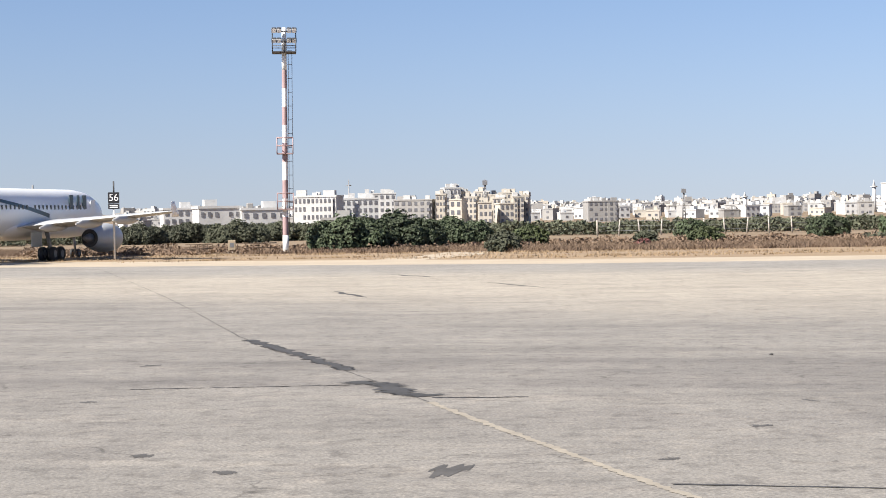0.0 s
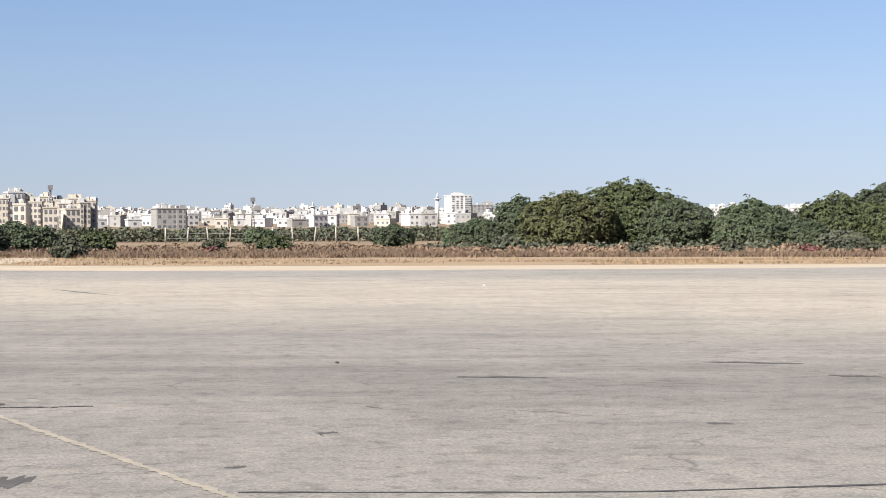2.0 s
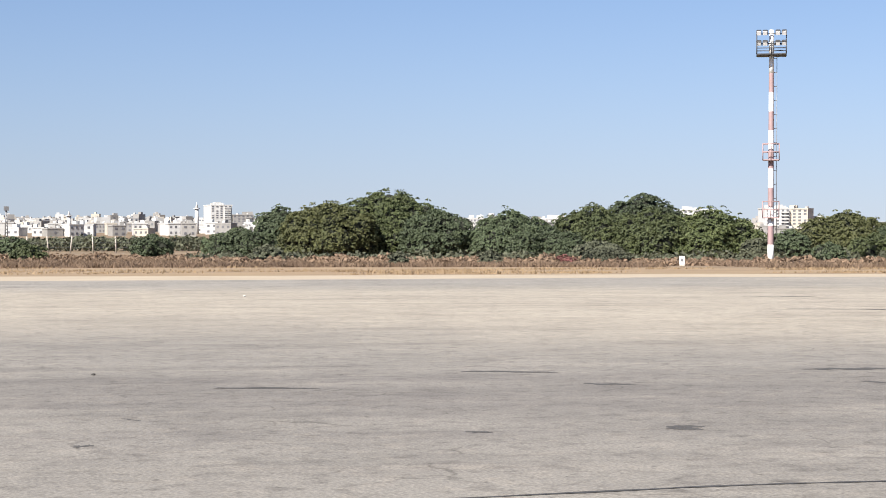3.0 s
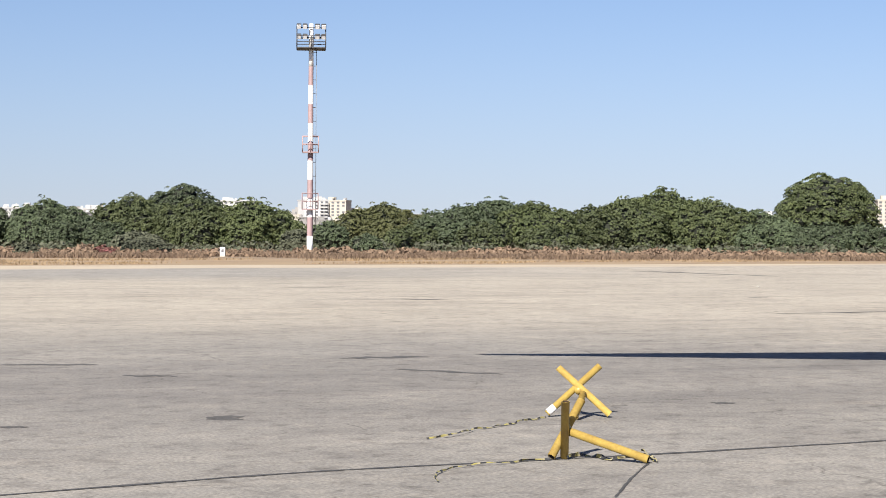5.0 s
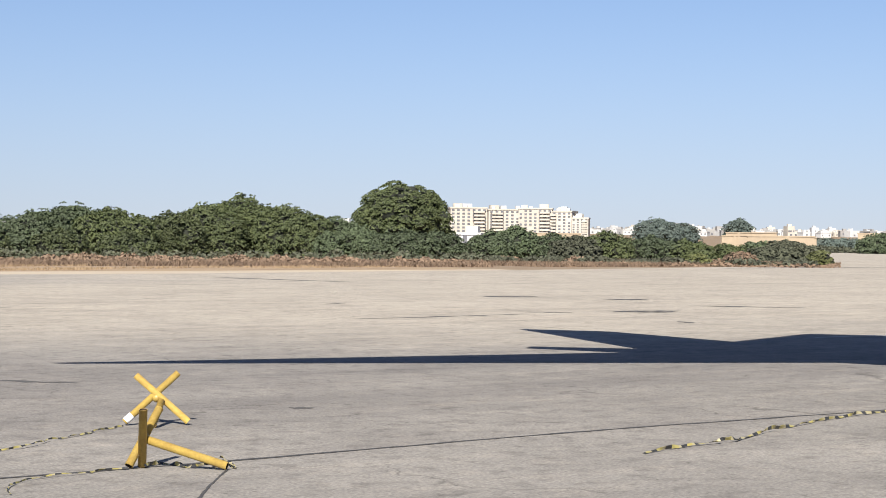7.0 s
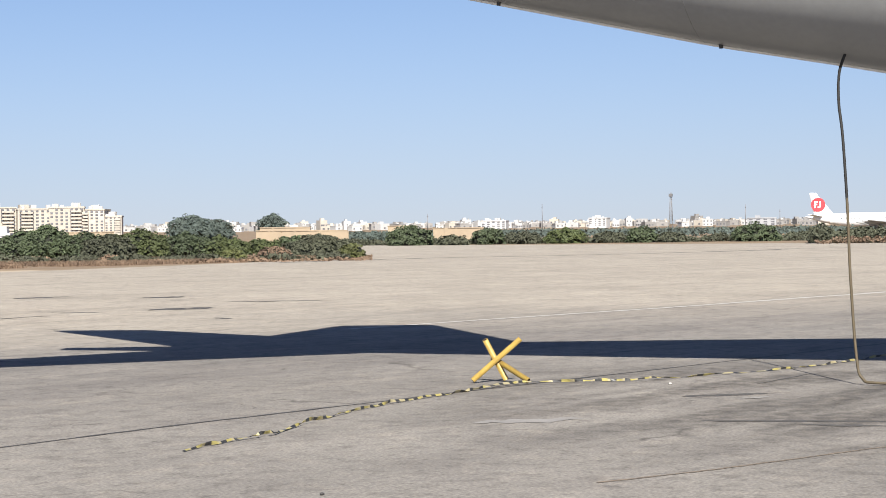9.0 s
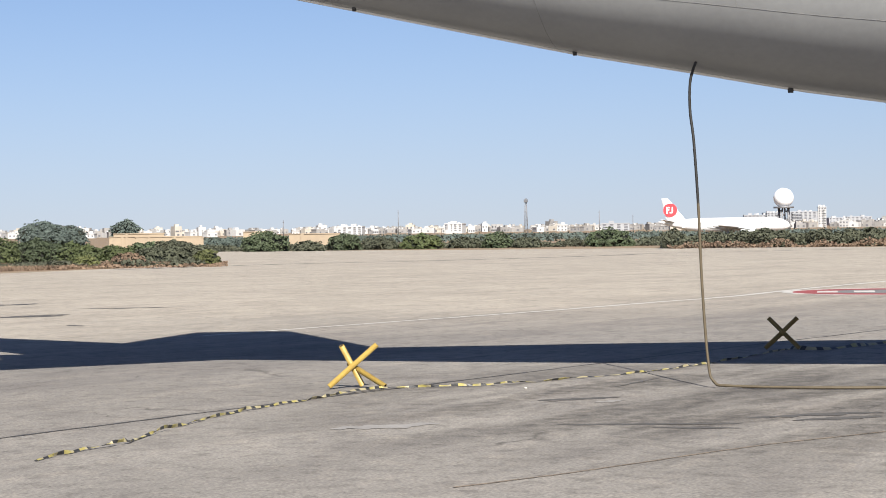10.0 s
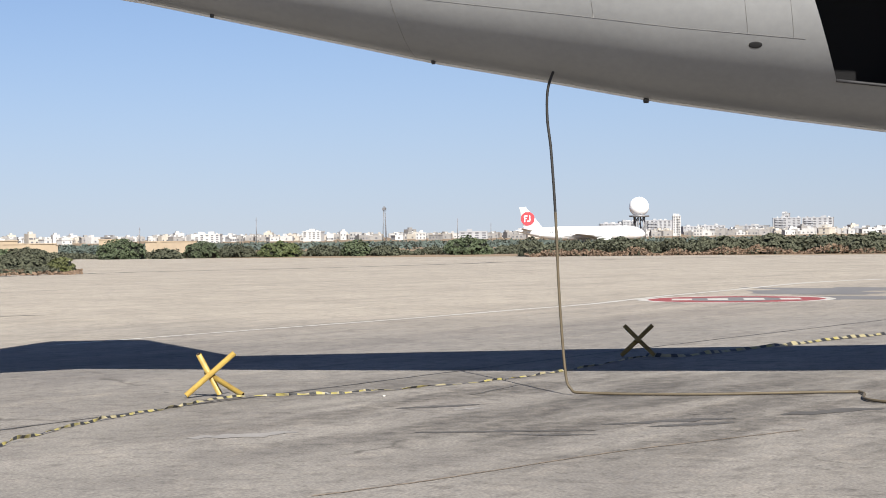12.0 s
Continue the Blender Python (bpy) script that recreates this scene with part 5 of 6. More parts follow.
def blotch(name, pts, w, z, material, label):
    """An irregular flat stain drawn out between two ends."""
    a, b = Vector((*pts[0], 0)), Vector((*pts[1], 0))
    t = (b - a).normalized()
    s = Vector((-t.y, t.x, 0))
    n = 26
    up, lo = [], []
    ph = mk.uniform(0, 50)
    for k in range(n + 1):
        f = k / n
        wd = w * (4 * f * (1 - f)) ** 0.6
        c = a.lerp(b, f) + s * w * 0.5 * noise.noise(Vector((f * 4, ph, 0)))
        up.append(c + s * wd * (0.5 + 0.45 * noise.noise(Vector((f * 9, ph + 3, 0)))))
        lo.append(c - s * wd * (0.5 + 0.45 * noise.noise(Vector((f * 9, ph + 7, 0)))))
    bm = bmesh.new()
    vu = [bm.verts.new((p.x, p.y, z)) for p in up]
    vl = [bm.verts.new((p.x, p.y, z)) for p in lo]
    for k in range(n):
        bm.faces.new((vl[k], vl[k + 1], vu[k + 1], vu[k]))
    bmesh.ops.recalc_face_normals(bm, faces=bm.faces)
    for f in bm.faces:
        if f.normal.z < 0:
            f.normal_flip()
    return solo(name, bm, material, label, "stain", kind="structure")


ground_mark("slab_joint", J_LINE, 0.08, 0.006, M["tar"], "dark tarred joint between concrete slabs", "joint", 0.3, 14)
ground_mark("slab_joint", L2_LINE, 0.05, 0.006, M["joint_brown"], "dusty brown filled joint between concrete slabs", "joint", 0.3, 14)
ground_mark("slab_joint", SPUR, 0.03, 0.006, M["tar"], "dark tarred joint between concrete slabs", "joint", 0.3, 10)
ground_mark("filled_joint", PALE_LINE, 0.125, 0.006, M["seal_pale"], "pale sandy filled joint in the concrete", "joint", 0.3, 30)
ground_mark("filled_joint", PALE_FAR, 0.03, 0.005, M["stain"], "thin dark joint in the concrete", "joint", 0.4, 20)
ground_mark("tar_patch", TAR_A, 0.3, 0.009, M["tar"], "ragged dark tar patch along the joint", "tar patch", 0.42, 24)
ground_mark("tar_patch", TAR_B, 0.46, 0.009, M["tar"], "ragged dark tar patch along the joint", "tar patch", 0.42, 24)
ground_mark("crack", CRACK_A, 0.10, 0.007, M["tar"], "thin dark crack in the concrete", "crack", 0.45, 16)
ground_mark("crack", CRACK_B, 0.07, 0.007, M["stain"], "thin dark crack in the concrete", "crack", 0.45, 16)
for k, (pts, w) in enumerate(STAINS):
    blotch("stain", pts, w, 0.003 + 0.00006 * k, M["stain"], "dark rubber and oil stain on the concrete")
for pts, w in PATCHES:
    blotch("worn_patch", pts, w, 0.0065, M["worn"], "pale worn patch on the concrete")
for ends, wide in (([(90.3, 14.06), (98.9, 7.07)], 9.0), ([(80.7, 8.13), (85.63, 6.13)], 5.0)):
    blotch("sealed_patch", ends, wide, 0.0045, M["asphalt"], "dark grey sealed strip of paving")
ground_mark("taxi_line", TAXI_LINE, (0.22, 0.6), 0.008, M["line_white"], "worn white painted line across the apron", "painted line", 0.12, 12)
ground_mark("pavement_edge", FAR_SEAM, 1.1, 0.008, M["stain"], "dark dirty seam between apron and outer paving", "joint", 0.3, 14)
ground_mark("dirt_track", TRACK, 4.5, -0.008, M["shoulder"], "pale sandy vehicle track through the verge", "track", 0.1, 8)
for k, (x, y) in enumerate(STONES):
    bm = bmesh.new()
    r = 0.02 + 0.0004 * math.hypot(x, y)
    bmesh.ops.create_icosphere(bm, subdivisions=2, radius=r, matrix=Matrix.Translation((x, y, 0.5 * r)) @ Matrix.Diagonal((1.3, 0.9, 0.65, 1)))
    for v in bm.verts:
        v.co += 0.25 * r * noise.noise_vector(v.co * 9)
        v.co.z = max(v.co.z, 0.0)
    solo("stone", bm, M["tar"] if k in (0, 4) else M["line_white"], "small dark stone lying on the concrete" if k in (0, 4) else "small pale stone lying on the concrete", "stone")
# painted oval marking with red bars
oval = thing("painted_marking", "worn round ground marking with white rim on red", "painted marking", Matrix.Translation((81.62, 12.40, 0)) @ Matrix.Rotation(radians(-80), 4, "Z"), kind="structure")


def ring_bm(r0, r1, z, n=56):
    bm = bmesh.new()
    ro = [bm.verts.new((r1 * math.cos(k * math.tau / n), r1 * math.sin(k * math.tau / n), z)) for k in range(n)]
    ri = [bm.verts.new((r0 * math.cos(k * math.tau / n), r0 * math.sin(k * math.tau / n), z)) for k in range(n)]
    for k in range(n):
        bm.faces.new((ri[k], ro[k], ro[(k + 1) % n], ri[(k + 1) % n]))
    return bm


part("rim", ring_bm(3.95, 4.4, 0.009), M["line_white"], oval, "worn white painted rim")
part("red_band", ring_bm(2.3, 3.95, 0.009), M["line_red"], oval, "worn red painted band")
part("dark_field", ring_bm(0.01, 2.3, 0.009), M["asphalt"], oval, "dark field inside the band")
for k in range(4):
    part("text_bar", box_bm((-2.4 + 1.6 * k, 0, 0.012), (0.9, 2.0, 0.004)), M["line_white"], oval, "white bar in place of lettering")


# ---- striped tape ----
def tape(pts, w, label, rng, lift=0.05, step=0.07, twist=2.6):
    """A twisted striped plastic tape that lies in folds on the concrete."""
    line = bezier([(x, y, 0) for x, y in pts], 40)
    pos, acc = [line[0]], 0.0
    for a, b in zip(line, line[1:]):
        acc += (b - a).length
        if acc > step * 0.5:
            pos.append(b)
            acc = 0.0
    bm = bmesh.new()
    prev = None
    ph = rng.uniform(0, 90)
    for i, p in enumerate(pos):
        t = (pos[min(i + 1, len(pos) - 1)] - pos[max(i - 1, 0)]).normalized()
        s = Vector((-t.y, t.x, 0))
        tw = twist * noise.noise(Vector((i * 0.16, ph, 0))) + 0.7
        dirn = s * math.cos(tw) + Vector((0, 0, 1)) * math.sin(tw)
        ww = w * (0.62 + 0.35 * noise.noise(Vector((i * 0.21, ph + 9, 0))))
        z = 0.012 + lift * max(0.0, noise.noise(Vector((i * 0.09, ph + 20, 0)))) + abs(dirn.z) * ww * 0.5
        c = Vector((p.x, p.y, z)) + s * 0.03 * noise.noise(Vector((i * 0.2, ph + 30, 0)))
        a, b = bm.verts.new(c + dirn * ww * 0.5), bm.verts.new(c - dirn * ww * 0.5)
        if prev:
            f = bm.faces.new((prev[0], prev[1], b, a))
            f.material_index = (2, 2, 0, 0, 1)[i % 5] if noise.noise(Vector((i * 0.05, ph + 50, 0))) > -0.1 else (2, 2, 1, 1, 1)[i % 5]
        prev = (a, b)
    ob = solo("barrier_tape", bm, [M["tape_y"], M["tape_w"], M["tape_k"]], label, "tape")
    sol = ob.modifiers.new("thickness", "SOLIDIFY")
    sol.thickness = 0.004
    return ob


tp = random.Random(8)
tape(TAPE_MAIN, 0.07, "twisted black and yellow striped tape lying between the barriers", tp, 0.05, 0.09)
tape(TAPE_FAR, 0.15, "broad striped tape pulled straight beyond the barrier", tp, 0.03, 0.15, 0.5)
tape(TAPE_B, 0.04, "short torn end of black and yellow tape", tp)
tape(TAPE_C, 0.035, "short torn end of black and yellow tape", tp)
tape(TAPE_D, 0.07, "crumpled knot of striped tape at the barrier foot", tp, 0.12)


# ---- stand sign, boxes and fence at the edge ----
def flat_text(s, size, m, material, parent, name="lettering"):
    cu = bpy.data.curves.new(name, "FONT")
    cu.body, cu.size, cu.align_x, cu.align_y, cu.extrude = s, size, "CENTER", "CENTER", 0.01
    cu.materials.append(material)
    ob = new(name, cu)
    ob.parent = parent
    ob.matrix_local = m
    return ob


sign = thing("stand_sign", "black stand number board on a slim white post", "sign", Matrix.Translation(polar(-10.24, 157, -0.03)) @ Matrix.Rotation(radians(10.24), 4, "Z"))
part("post", tube_bm((0, 0, 0), (0, 0, 4.8), 0.09, 0.08, 10), M["white"], sign)
part("top_post", tube_bm((0.02, 0, 5.7), (0.02, 0, 6.7), 0.07, sides=8), M["steel_dark"], sign)
part("board", box_bm((0, -0.08, 5.28), (0.95, 0.12, 0.95), 0.02), M["black"], sign)
part("lower_board", box_bm((0, -0.08, 4.55), (0.95, 0.12, 0.42), 0.02), M["black"], sign)
flat_text("56", 0.82, Matrix.Translation((0, -0.15, 5.28)) @ Matrix.Rotation(radians(90), 4, "X"), M["white"], sign)
for z in (4.48, 4.62):
    part("text_bar", box_bm((0, -0.15, z), (0.7, 0.02, 0.08)), M["white"], sign)


def marker_box(az, d, w, h, label, material="white"):
    ob = thing("marker_box", label, "box", Matrix.Translation(polar(az, d, -0.03)) @ Matrix.Rotation(radians(-az), 4, "Z"))
    part("body", box_bm((0, 0, h * 0.55), (w, w * 0.7, h * 0.8), 0.03), M[material], ob)
    part("plinth", box_bm((0, 0, h * 0.08), (w * 1.1, w * 0.8, h * 0.16), 0.02), M["concrete_post"], ob)
    part("panel", box_bm((0, -w * 0.36, h * 0.6), (w * 0.5, 0.02, h * 0.3)), M["steel"], ob)


marker_box(28.55, 158, 0.45, 0.9, "small white cabinet standing among dry weeds")
marker_box(-3.98, 182, 0.6, 1.5, "small white cabinet beside the dark shrubs")
marker_box(-6.63, 178, 0.75, 1.35, "weathered wooden stand on bare earth", "wall_tan")
for az, n_p in ((-7.65, 3), (-5.95, 5)):
    rail = thing("low_rail", "rusty low pipe rail on bare earth", "railing", Matrix.Translation(polar(az, 180, -0.03)) @ Matrix.Rotation(radians(-az), 4, "Z"))
    for k in range(n_p):
        part("post", tube_bm((-0.5 * (n_p - 1) * 0.8 + k * 0.8, 0, 0), (-0.5 * (n_p - 1) * 0.8 + k * 0.8, 0, 0.95), 0.05, sides=6), M["bark"], rail)
    for z in (0.5, 0.92):
        part("rail", tube_bm((-0.45 * n_p, 0, z), (0.45 * n_p, 0, z), 0.045, sides=6), M["bark"], rail)

fence = thing("fence", "wire fence on leaning concrete posts", "fence")
for k, az in enumerate(FENCE_AZ):
    p = polar(az, 268, -0.03)
    part("post", tube_bm(p, p + Vector((0.25 * math.sin(k * 2.3), 0, 2.35)), 0.13, 0.11, 6), M["concrete_post"], fence)
for z in (0.7, 1.4, 2.1):
    part("wire", tube_bm(polar(FENCE_AZ[0], 268, z), polar(FENCE_AZ[-1], 268, z), 0.02, sides=4), M["steel"], fence)


# ---- hedges that nobody could count ----
def thicket(name, label, az0, az1, d0, d1, h0, h1, leaf_mat, size, count, seed, low=0.55):
    """A long uneven belt of scrub."""
    rng = random.Random(seed)
    verts, faces = [], []
    for _ in range(count):
        az = rng.uniform(az0, az1)
        d = rng.uniform(d0, d1)
        lump = low + (1 - low) * noise.noise(Vector((az * 1.3, d * 0.05, seed))) + 0.3 * noise.noise(Vector((az * 5.1, d * 0.11, seed + 4)))
        z = (h0 + (h1 - h0) * (az - az0) / (az1 - az0)) * max(0.12, lump) * rng.random() ** 0.6
        p = polar(az, d, z)
        t = Vector((rng.gauss(0, 1), rng.gauss(0, 1), rng.gauss(0, 0.7))).normalized()
        u = t.cross(Vector((rng.gauss(0, 1), rng.gauss(0, 1), rng.gauss(0.5, 1)))).normalized()
        s = size * rng.uniform(0.6, 1.4)
        b = len(verts)
        verts += [tuple(p - t * s), tuple(p + u * s * 0.6), tuple(p + t * s), tuple(p - u * s * 0.6)]
        faces += [(b, b + 1, b + 2), (b, b + 2, b + 3)]
    me = bpy.data.meshes.new(name)
    me.from_pydata(verts, [], faces)
    me.materials.append(M[leaf_mat])
    return tagged(new(name, me), label, "scrub", kind="stuff")


thicket("scrub_belt", "grey-green scrub belt behind the fence", -16, 16, 285, 305, 2.7, 2.7, "leaf_grey", 0.3, 38000, 31, low=0.7)
thicket("scrub_belt", "dark scrub filling under the trees", 13.5, 47.6, 232, 246, 3.4, 3.6, "leaf_dark", 0.3, 26000, 32)
thicket("scrub_belt", "low dusty scrub along the verge", 13, 50, 176, 186, 1.5, 1.5, "leaf_grey", 0.2, 7000, 36)
thicket("scrub_belt", "low dusty scrub at the end of the verge", 50, 60.3, 172, 190, 0.8, 0.8, "leaf_grey", 0.2, 9000, 33)
thicket("scrub_belt", "dusty scrub along the far edge of the taxiway", 59.5, 75.5, 322, 345, 1.9, 1.9, "leaf_grey", 0.26, 22000, 34, low=0.4)
thicket("scrub_belt", "dusty scrub along the far edge of the taxiway", 74.6, 90, 270, 288, 2.9, 3.2, "leaf_grey", 0.26, 36000, 35)
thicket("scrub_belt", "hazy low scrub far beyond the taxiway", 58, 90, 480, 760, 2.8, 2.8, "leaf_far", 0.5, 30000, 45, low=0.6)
thicket("dry_scrub", "reddish brown dry weeds in clumps on bare earth", -13, 14, 172, 210, 1.0, 1.0, "weed", 0.16, 24000, 41, low=0.35)
thicket("dry_scrub", "reddish brown dry weeds in clumps before the trees", 13, 50, 158, 176, 1.0, 1.0, "weed", 0.16, 26000, 42, low=0.4)
thicket("dry_scrub", "reddish brown dry weeds at the end of the verge", 49, 61, 168, 192, 0.75, 0.6, "weed", 0.14, 10000, 43, low=0.35)
thicket("dry_scrub", "brown dry weeds at the foot of the far scrub", 74.8, 90, 263, 288, 1.9, 2.0, "weed", 0.2, 15000, 44, low=0.4)


# ---- town ----
city = random.Random(77)


def rise(az, d):
    """The gentle slope that the town is built on."""
    f = max(0.0, min(1.0, (d - 1050) / 1350))
    return 17.0 * f * float(np.interp(az, [-16, 14, 34, 60, 95], [1.0, 1.0, 0.6, 0.3, 0.3]))


hill = bmesh.new()
rows = [[hill.verts.new(polar(az, d, rise(az, d) - 0.04)) for d in (1040, 1200, 1500, 1800, 2100, 2400, 2700)] for az in range(-20, 101, 4)]
for r0, r1 in zip(rows, rows[1:]):
    for k in range(6):
        hill.faces.new((r0[k], r1[k], r1[k + 1], r0[k + 1]))
bmesh.ops.recalc_face_normals(hill, faces=hill.faces)
solo("ground_rise", hill, M["dirt"], "gentle dry slope under the far town", "ground", kind="structure")

pane_cache = {}


def pane_mesh(w, h):
    key = (round(w, 1), round(h, 1))
    if key not in pane_cache:
        pane_cache[key] = finish(box_bm((0, 0, 0), (key[0], 0.3, key[1])), "window", M["glaze"])
    return pane_cache[key]


def building(label, az, d, w, h, depth, wall, floors, cols, name="building", turn=None):
    turn = city.uniform(-14, 14) if turn is None else turn
    foot = rise(az, d + depth)
    h = h - foot - (2.4 if floors >= 2 else 0.6)
    ob = thing(name, label, "building", Matrix.Translation(polar(az, d + depth / 2, foot - 0.2)) @ Matrix.Rotation(radians(turn - az), 4, "Z"))
    bm = bmesh.new()
    add_box(bm, (0, 0, h / 2), (w, depth, h))
    if floors >= 4:
        step = city.choice((-1, 1)) * w * 0.28
        add_box(bm, (step, -0.7, h * 0.47), (w * 0.3, depth, h * 0.94))
    part("wall", bm, M[wall], ob)
    rf = bmesh.new()
    add_box(rf, (0, 0, h + 0.35), (w + 0.5, depth + 0.5, 0.7))
    part("parapet", rf, M[wall], ob)
    k = city.random()
    part("roof_room", box_bm((w * city.uniform(-0.3, 0.3), 0, h + 1.5), (min(4.5, w * 0.3), 4, 2.2)), M[wall], ob)
    if k > 0.4:
        part("water_tank", box_bm((w * city.uniform(-0.4, 0.4), -2, h + 1.3), (1.8, 1.8, 1.5), 0.2), M["house_white" if k > 0.6 else "house_grey"], ob)
    if floors >= 4:
        cols += 1
        for _ in range(4):
            size = city.uniform(1.0, 2.6)
            part("roof_shed", box_bm((w * city.uniform(-0.42, 0.42), -depth * city.uniform(0.1, 0.4), h + 0.7 + size * 0.4), (size * city.uniform(0.8, 1.6), 2.0, size * 0.8)), M["house_white" if city.random() < 0.5 else wall], ob)
    fh = h / max(floors, 1)
    pw = w / max(cols, 1)
    me = pane_mesh(pw * 0.5, fh * 0.52) if floors > 2 else pane_mesh(min(1.5, pw * 0.4), 1.3)
    for f in range(floors):
        for c in range(cols):
            if city.random() < 0.06 or (fh * (f + 0.55) < 0.12 * h and floors > 4):
                continue
            x = -w / 2 + pw * (c + 0.5)
            deep = depth / 2 + (0.7 if floors >= 4 and abs(x - step) < w * 0.15 else 0.0)
            pn = new("window", me)
            pn.parent = ob
            pn.location = (x, -deep - 0.02, fh * (f + 0.55))
    if floors >= 6:
        for f in range(1, floors):
            bl = bmesh.new()
            add_box(bl, (step, -depth / 2 - 1.2, fh * f), (w * 0.3, 1.1, 0.9))
            part("balcony", bl, M[wall], ob)
    return ob


def yard_wall(az, d, w, h):
    ob = thing("boundary_wall", "plain tan rendered boundary wall far beyond the apron", "wall", Matrix.Translation(polar(az, d, -0.03)) @ Matrix.Rotation(radians(-az + 3), 4, "Z"))
    part("wall", box_bm((0, 0, h / 2), (w, 0.5, h)), M["wall_tan"], ob)
    part("coping", box_bm((0, 0, h + 0.1), (w + 0.3, 0.8, 0.2)), M["wall_tan"], ob)
    for k in range(int(w / 6)):
        part("pier", box_bm((-w / 2 + 3 + 6 * k, -0.35, h / 2), (0.5, 0.3, h)), M["wall_tan"], ob)


def spire(kind_, az, d, h):
    p = polar(az, d, -0.03)
    bm = bmesh.new()
    if kind_ == "lattice":
        r = h * 0.045
        for sx in (-1, 1):
            for sy in (-1, 1):
                add_tube(bm, p + Vector((sx * r, sy * r, 0)), p + Vector((sx * r * 0.3, sy * r * 0.3, h)), 0.22, 0.16, 5)
        for k in range(9):
            f = k / 9
            q0, q1 = r * (1 - 0.7 * f), r * (1 - 0.7 * (f + 0.11))
            add_tube(bm, p + Vector((-q0, -q0, h * f)), p + Vector((q1, -q1, h * (f + 0.11))), 0.14, sides=4)
            add_tube(bm, p + Vector((q0, -q0, h * f)), p + Vector((-q1, -q1, h * (f + 0.11))), 0.14, sides=4)
        add_box(bm, p + Vector((0, 0, h * 0.93)), (2.4, 2.4, 2.2))
        solo("antenna_tower", bm, M["steel"], "steel lattice antenna tower above the town roofs", "antenna tower")
    elif kind_ == "minaret":
        add_tube(bm, p, p + Vector((0, 0, h * 0.8)), 1.5, 1.2, 10)
        add_tube(bm, p + Vector((0, 0, h * 0.8)), p + Vector((0, 0, h * 0.83)), 2.2, 2.2, 10)
        add_tube(bm, p + Vector((0, 0, h * 0.83)), p + Vector((0, 0, h)), 1.1, 0.1, 10)
        solo("minaret", bm, M["house_white"], "slim white minaret among the houses", "minaret")
    else:
        add_tube(bm, p, p + Vector((0, 0, h)), 0.4, 0.2, 6)
        add_tube(bm, p + Vector((-1.2, 0, h * 0.88)), p + Vector((1.2, 0, h * 0.88)), 0.18, sides=5)
        solo("antenna_pole", bm, M["steel"], "thin steel antenna pole above the roofs", "antenna")


building("long low white airport building", -7.09, 520, 11.9, 9.8, 14, "house_white", 2, 6)
building("long low white airport building", -5.73, 520, 12.8, 9.1, 14, "house_white", 2, 5)
building("white concrete apartment block with dark window rows", -8.27, 620, 11.3, 10.4, 14, "house_white", 3, 5)
building("white concrete apartment block with dark window rows", -3.89, 700, 16.7, 14.9, 14, "house_white", 4, 9)
building("white concrete apartment block with dark window rows", -2.64, 720, 15.2, 13.9, 14, "house_white", 4, 6)
building("white concrete apartment block with dark window rows", -2.00, 900, 16.7, 18.4, 14, "house_white", 5, 5)
building("grey unfinished concrete block", -0.87, 880, 18.6, 14.7, 14, "house_grey", 4, 5)
building("cream stepped apartment block with dark window openings", -0.03, 880, 4.9, 17.2, 12, "house_cream", 5, 2)
building("cream stepped apartment block with dark window openings", 0.27, 900, 8.1, 20.5, 12, "house_white", 5, 3)
building("cream stepped apartment block with dark window openings", 0.63, 905, 6.7, 18.5, 12, "house_cream", 5, 3)
building("cream stepped apartment block with dark window openings", 0.93, 890, 6.1, 15.7, 12, "house_cream", 5, 2)
building("cream stepped apartment block with dark window openings", 1.24, 920, 5.7, 18.6, 12, "house_cream", 5, 2)
building("cream stepped apartment block with dark window openings", 1.52, 900, 6.7, 16.7, 12, "house_cream", 5, 3)
building("cream stepped apartment block with dark window openings", 1.77, 890, 5.5, 14.9, 12, "house_cream", 5, 2)
building("cream stepped apartment block with dark window openings", 2.06, 940, 8.2, 18.1, 12, "house_cream", 5, 3)
building("cream stepped apartment block with dark window openings", 2.36, 930, 5.2, 15.8, 12, "house_cream", 5, 2)
building("cream stepped apartment block with dark window openings", 2.58, 950, 5.6, 16.9, 12, "house_cream", 5, 2)
building("cream stepped apartment block with dark window openings", 0.50, 860, 5.9, 14.3, 12, "house_cream", 3, 2)
building("cream stepped apartment block with dark window openings", 1.34, 850, 6.3, 12.6, 12, "house_cream", 3, 3)
building("cream stepped apartment block with dark window openings", 1.95, 860, 6.7, 12.0, 12, "house_cream", 3, 3)
building("low grey airfield building", -3.03, 480, 11.1, 5.8, 14, "house_grey", 2, 5)
building("grey unfinished concrete block", 4.97, 1000, 17.0, 13.3, 14, "house_grey", 4, 5)
building("tall white apartment tower", 14.00, 1300, 15.3, 24.5, 22, "house_white", 12, 4)
building("grey concrete apartment tower", 14.76, 1300, 14.9, 17.6, 18, "house_grey", 7, 4)
building("white concrete apartment block with dark window rows", 21.98, 1300, 20.1, 15.1, 14, "house_white", 4, 7)
building("white concrete apartment block with dark window rows", 24.54, 1300, 18.7, 15.1, 14, "house_white", 4, 5)
building("white concrete apartment block with dark window rows", 28.95, 1200, 23.6, 19.8, 20, "house_white", 7, 6)
building("white concrete apartment block with dark window rows", 31.37, 1150, 15.4, 19.9, 20, "house_white", 8, 4)
building("white concrete apartment block with dark window rows", 32.08, 1180, 17.3, 20.1, 20, "house_cream", 8, 4)
building("white concrete apartment block with dark window rows", 32.67, 1200, 13.6, 13.5, 14, "house_white", 5, 3)
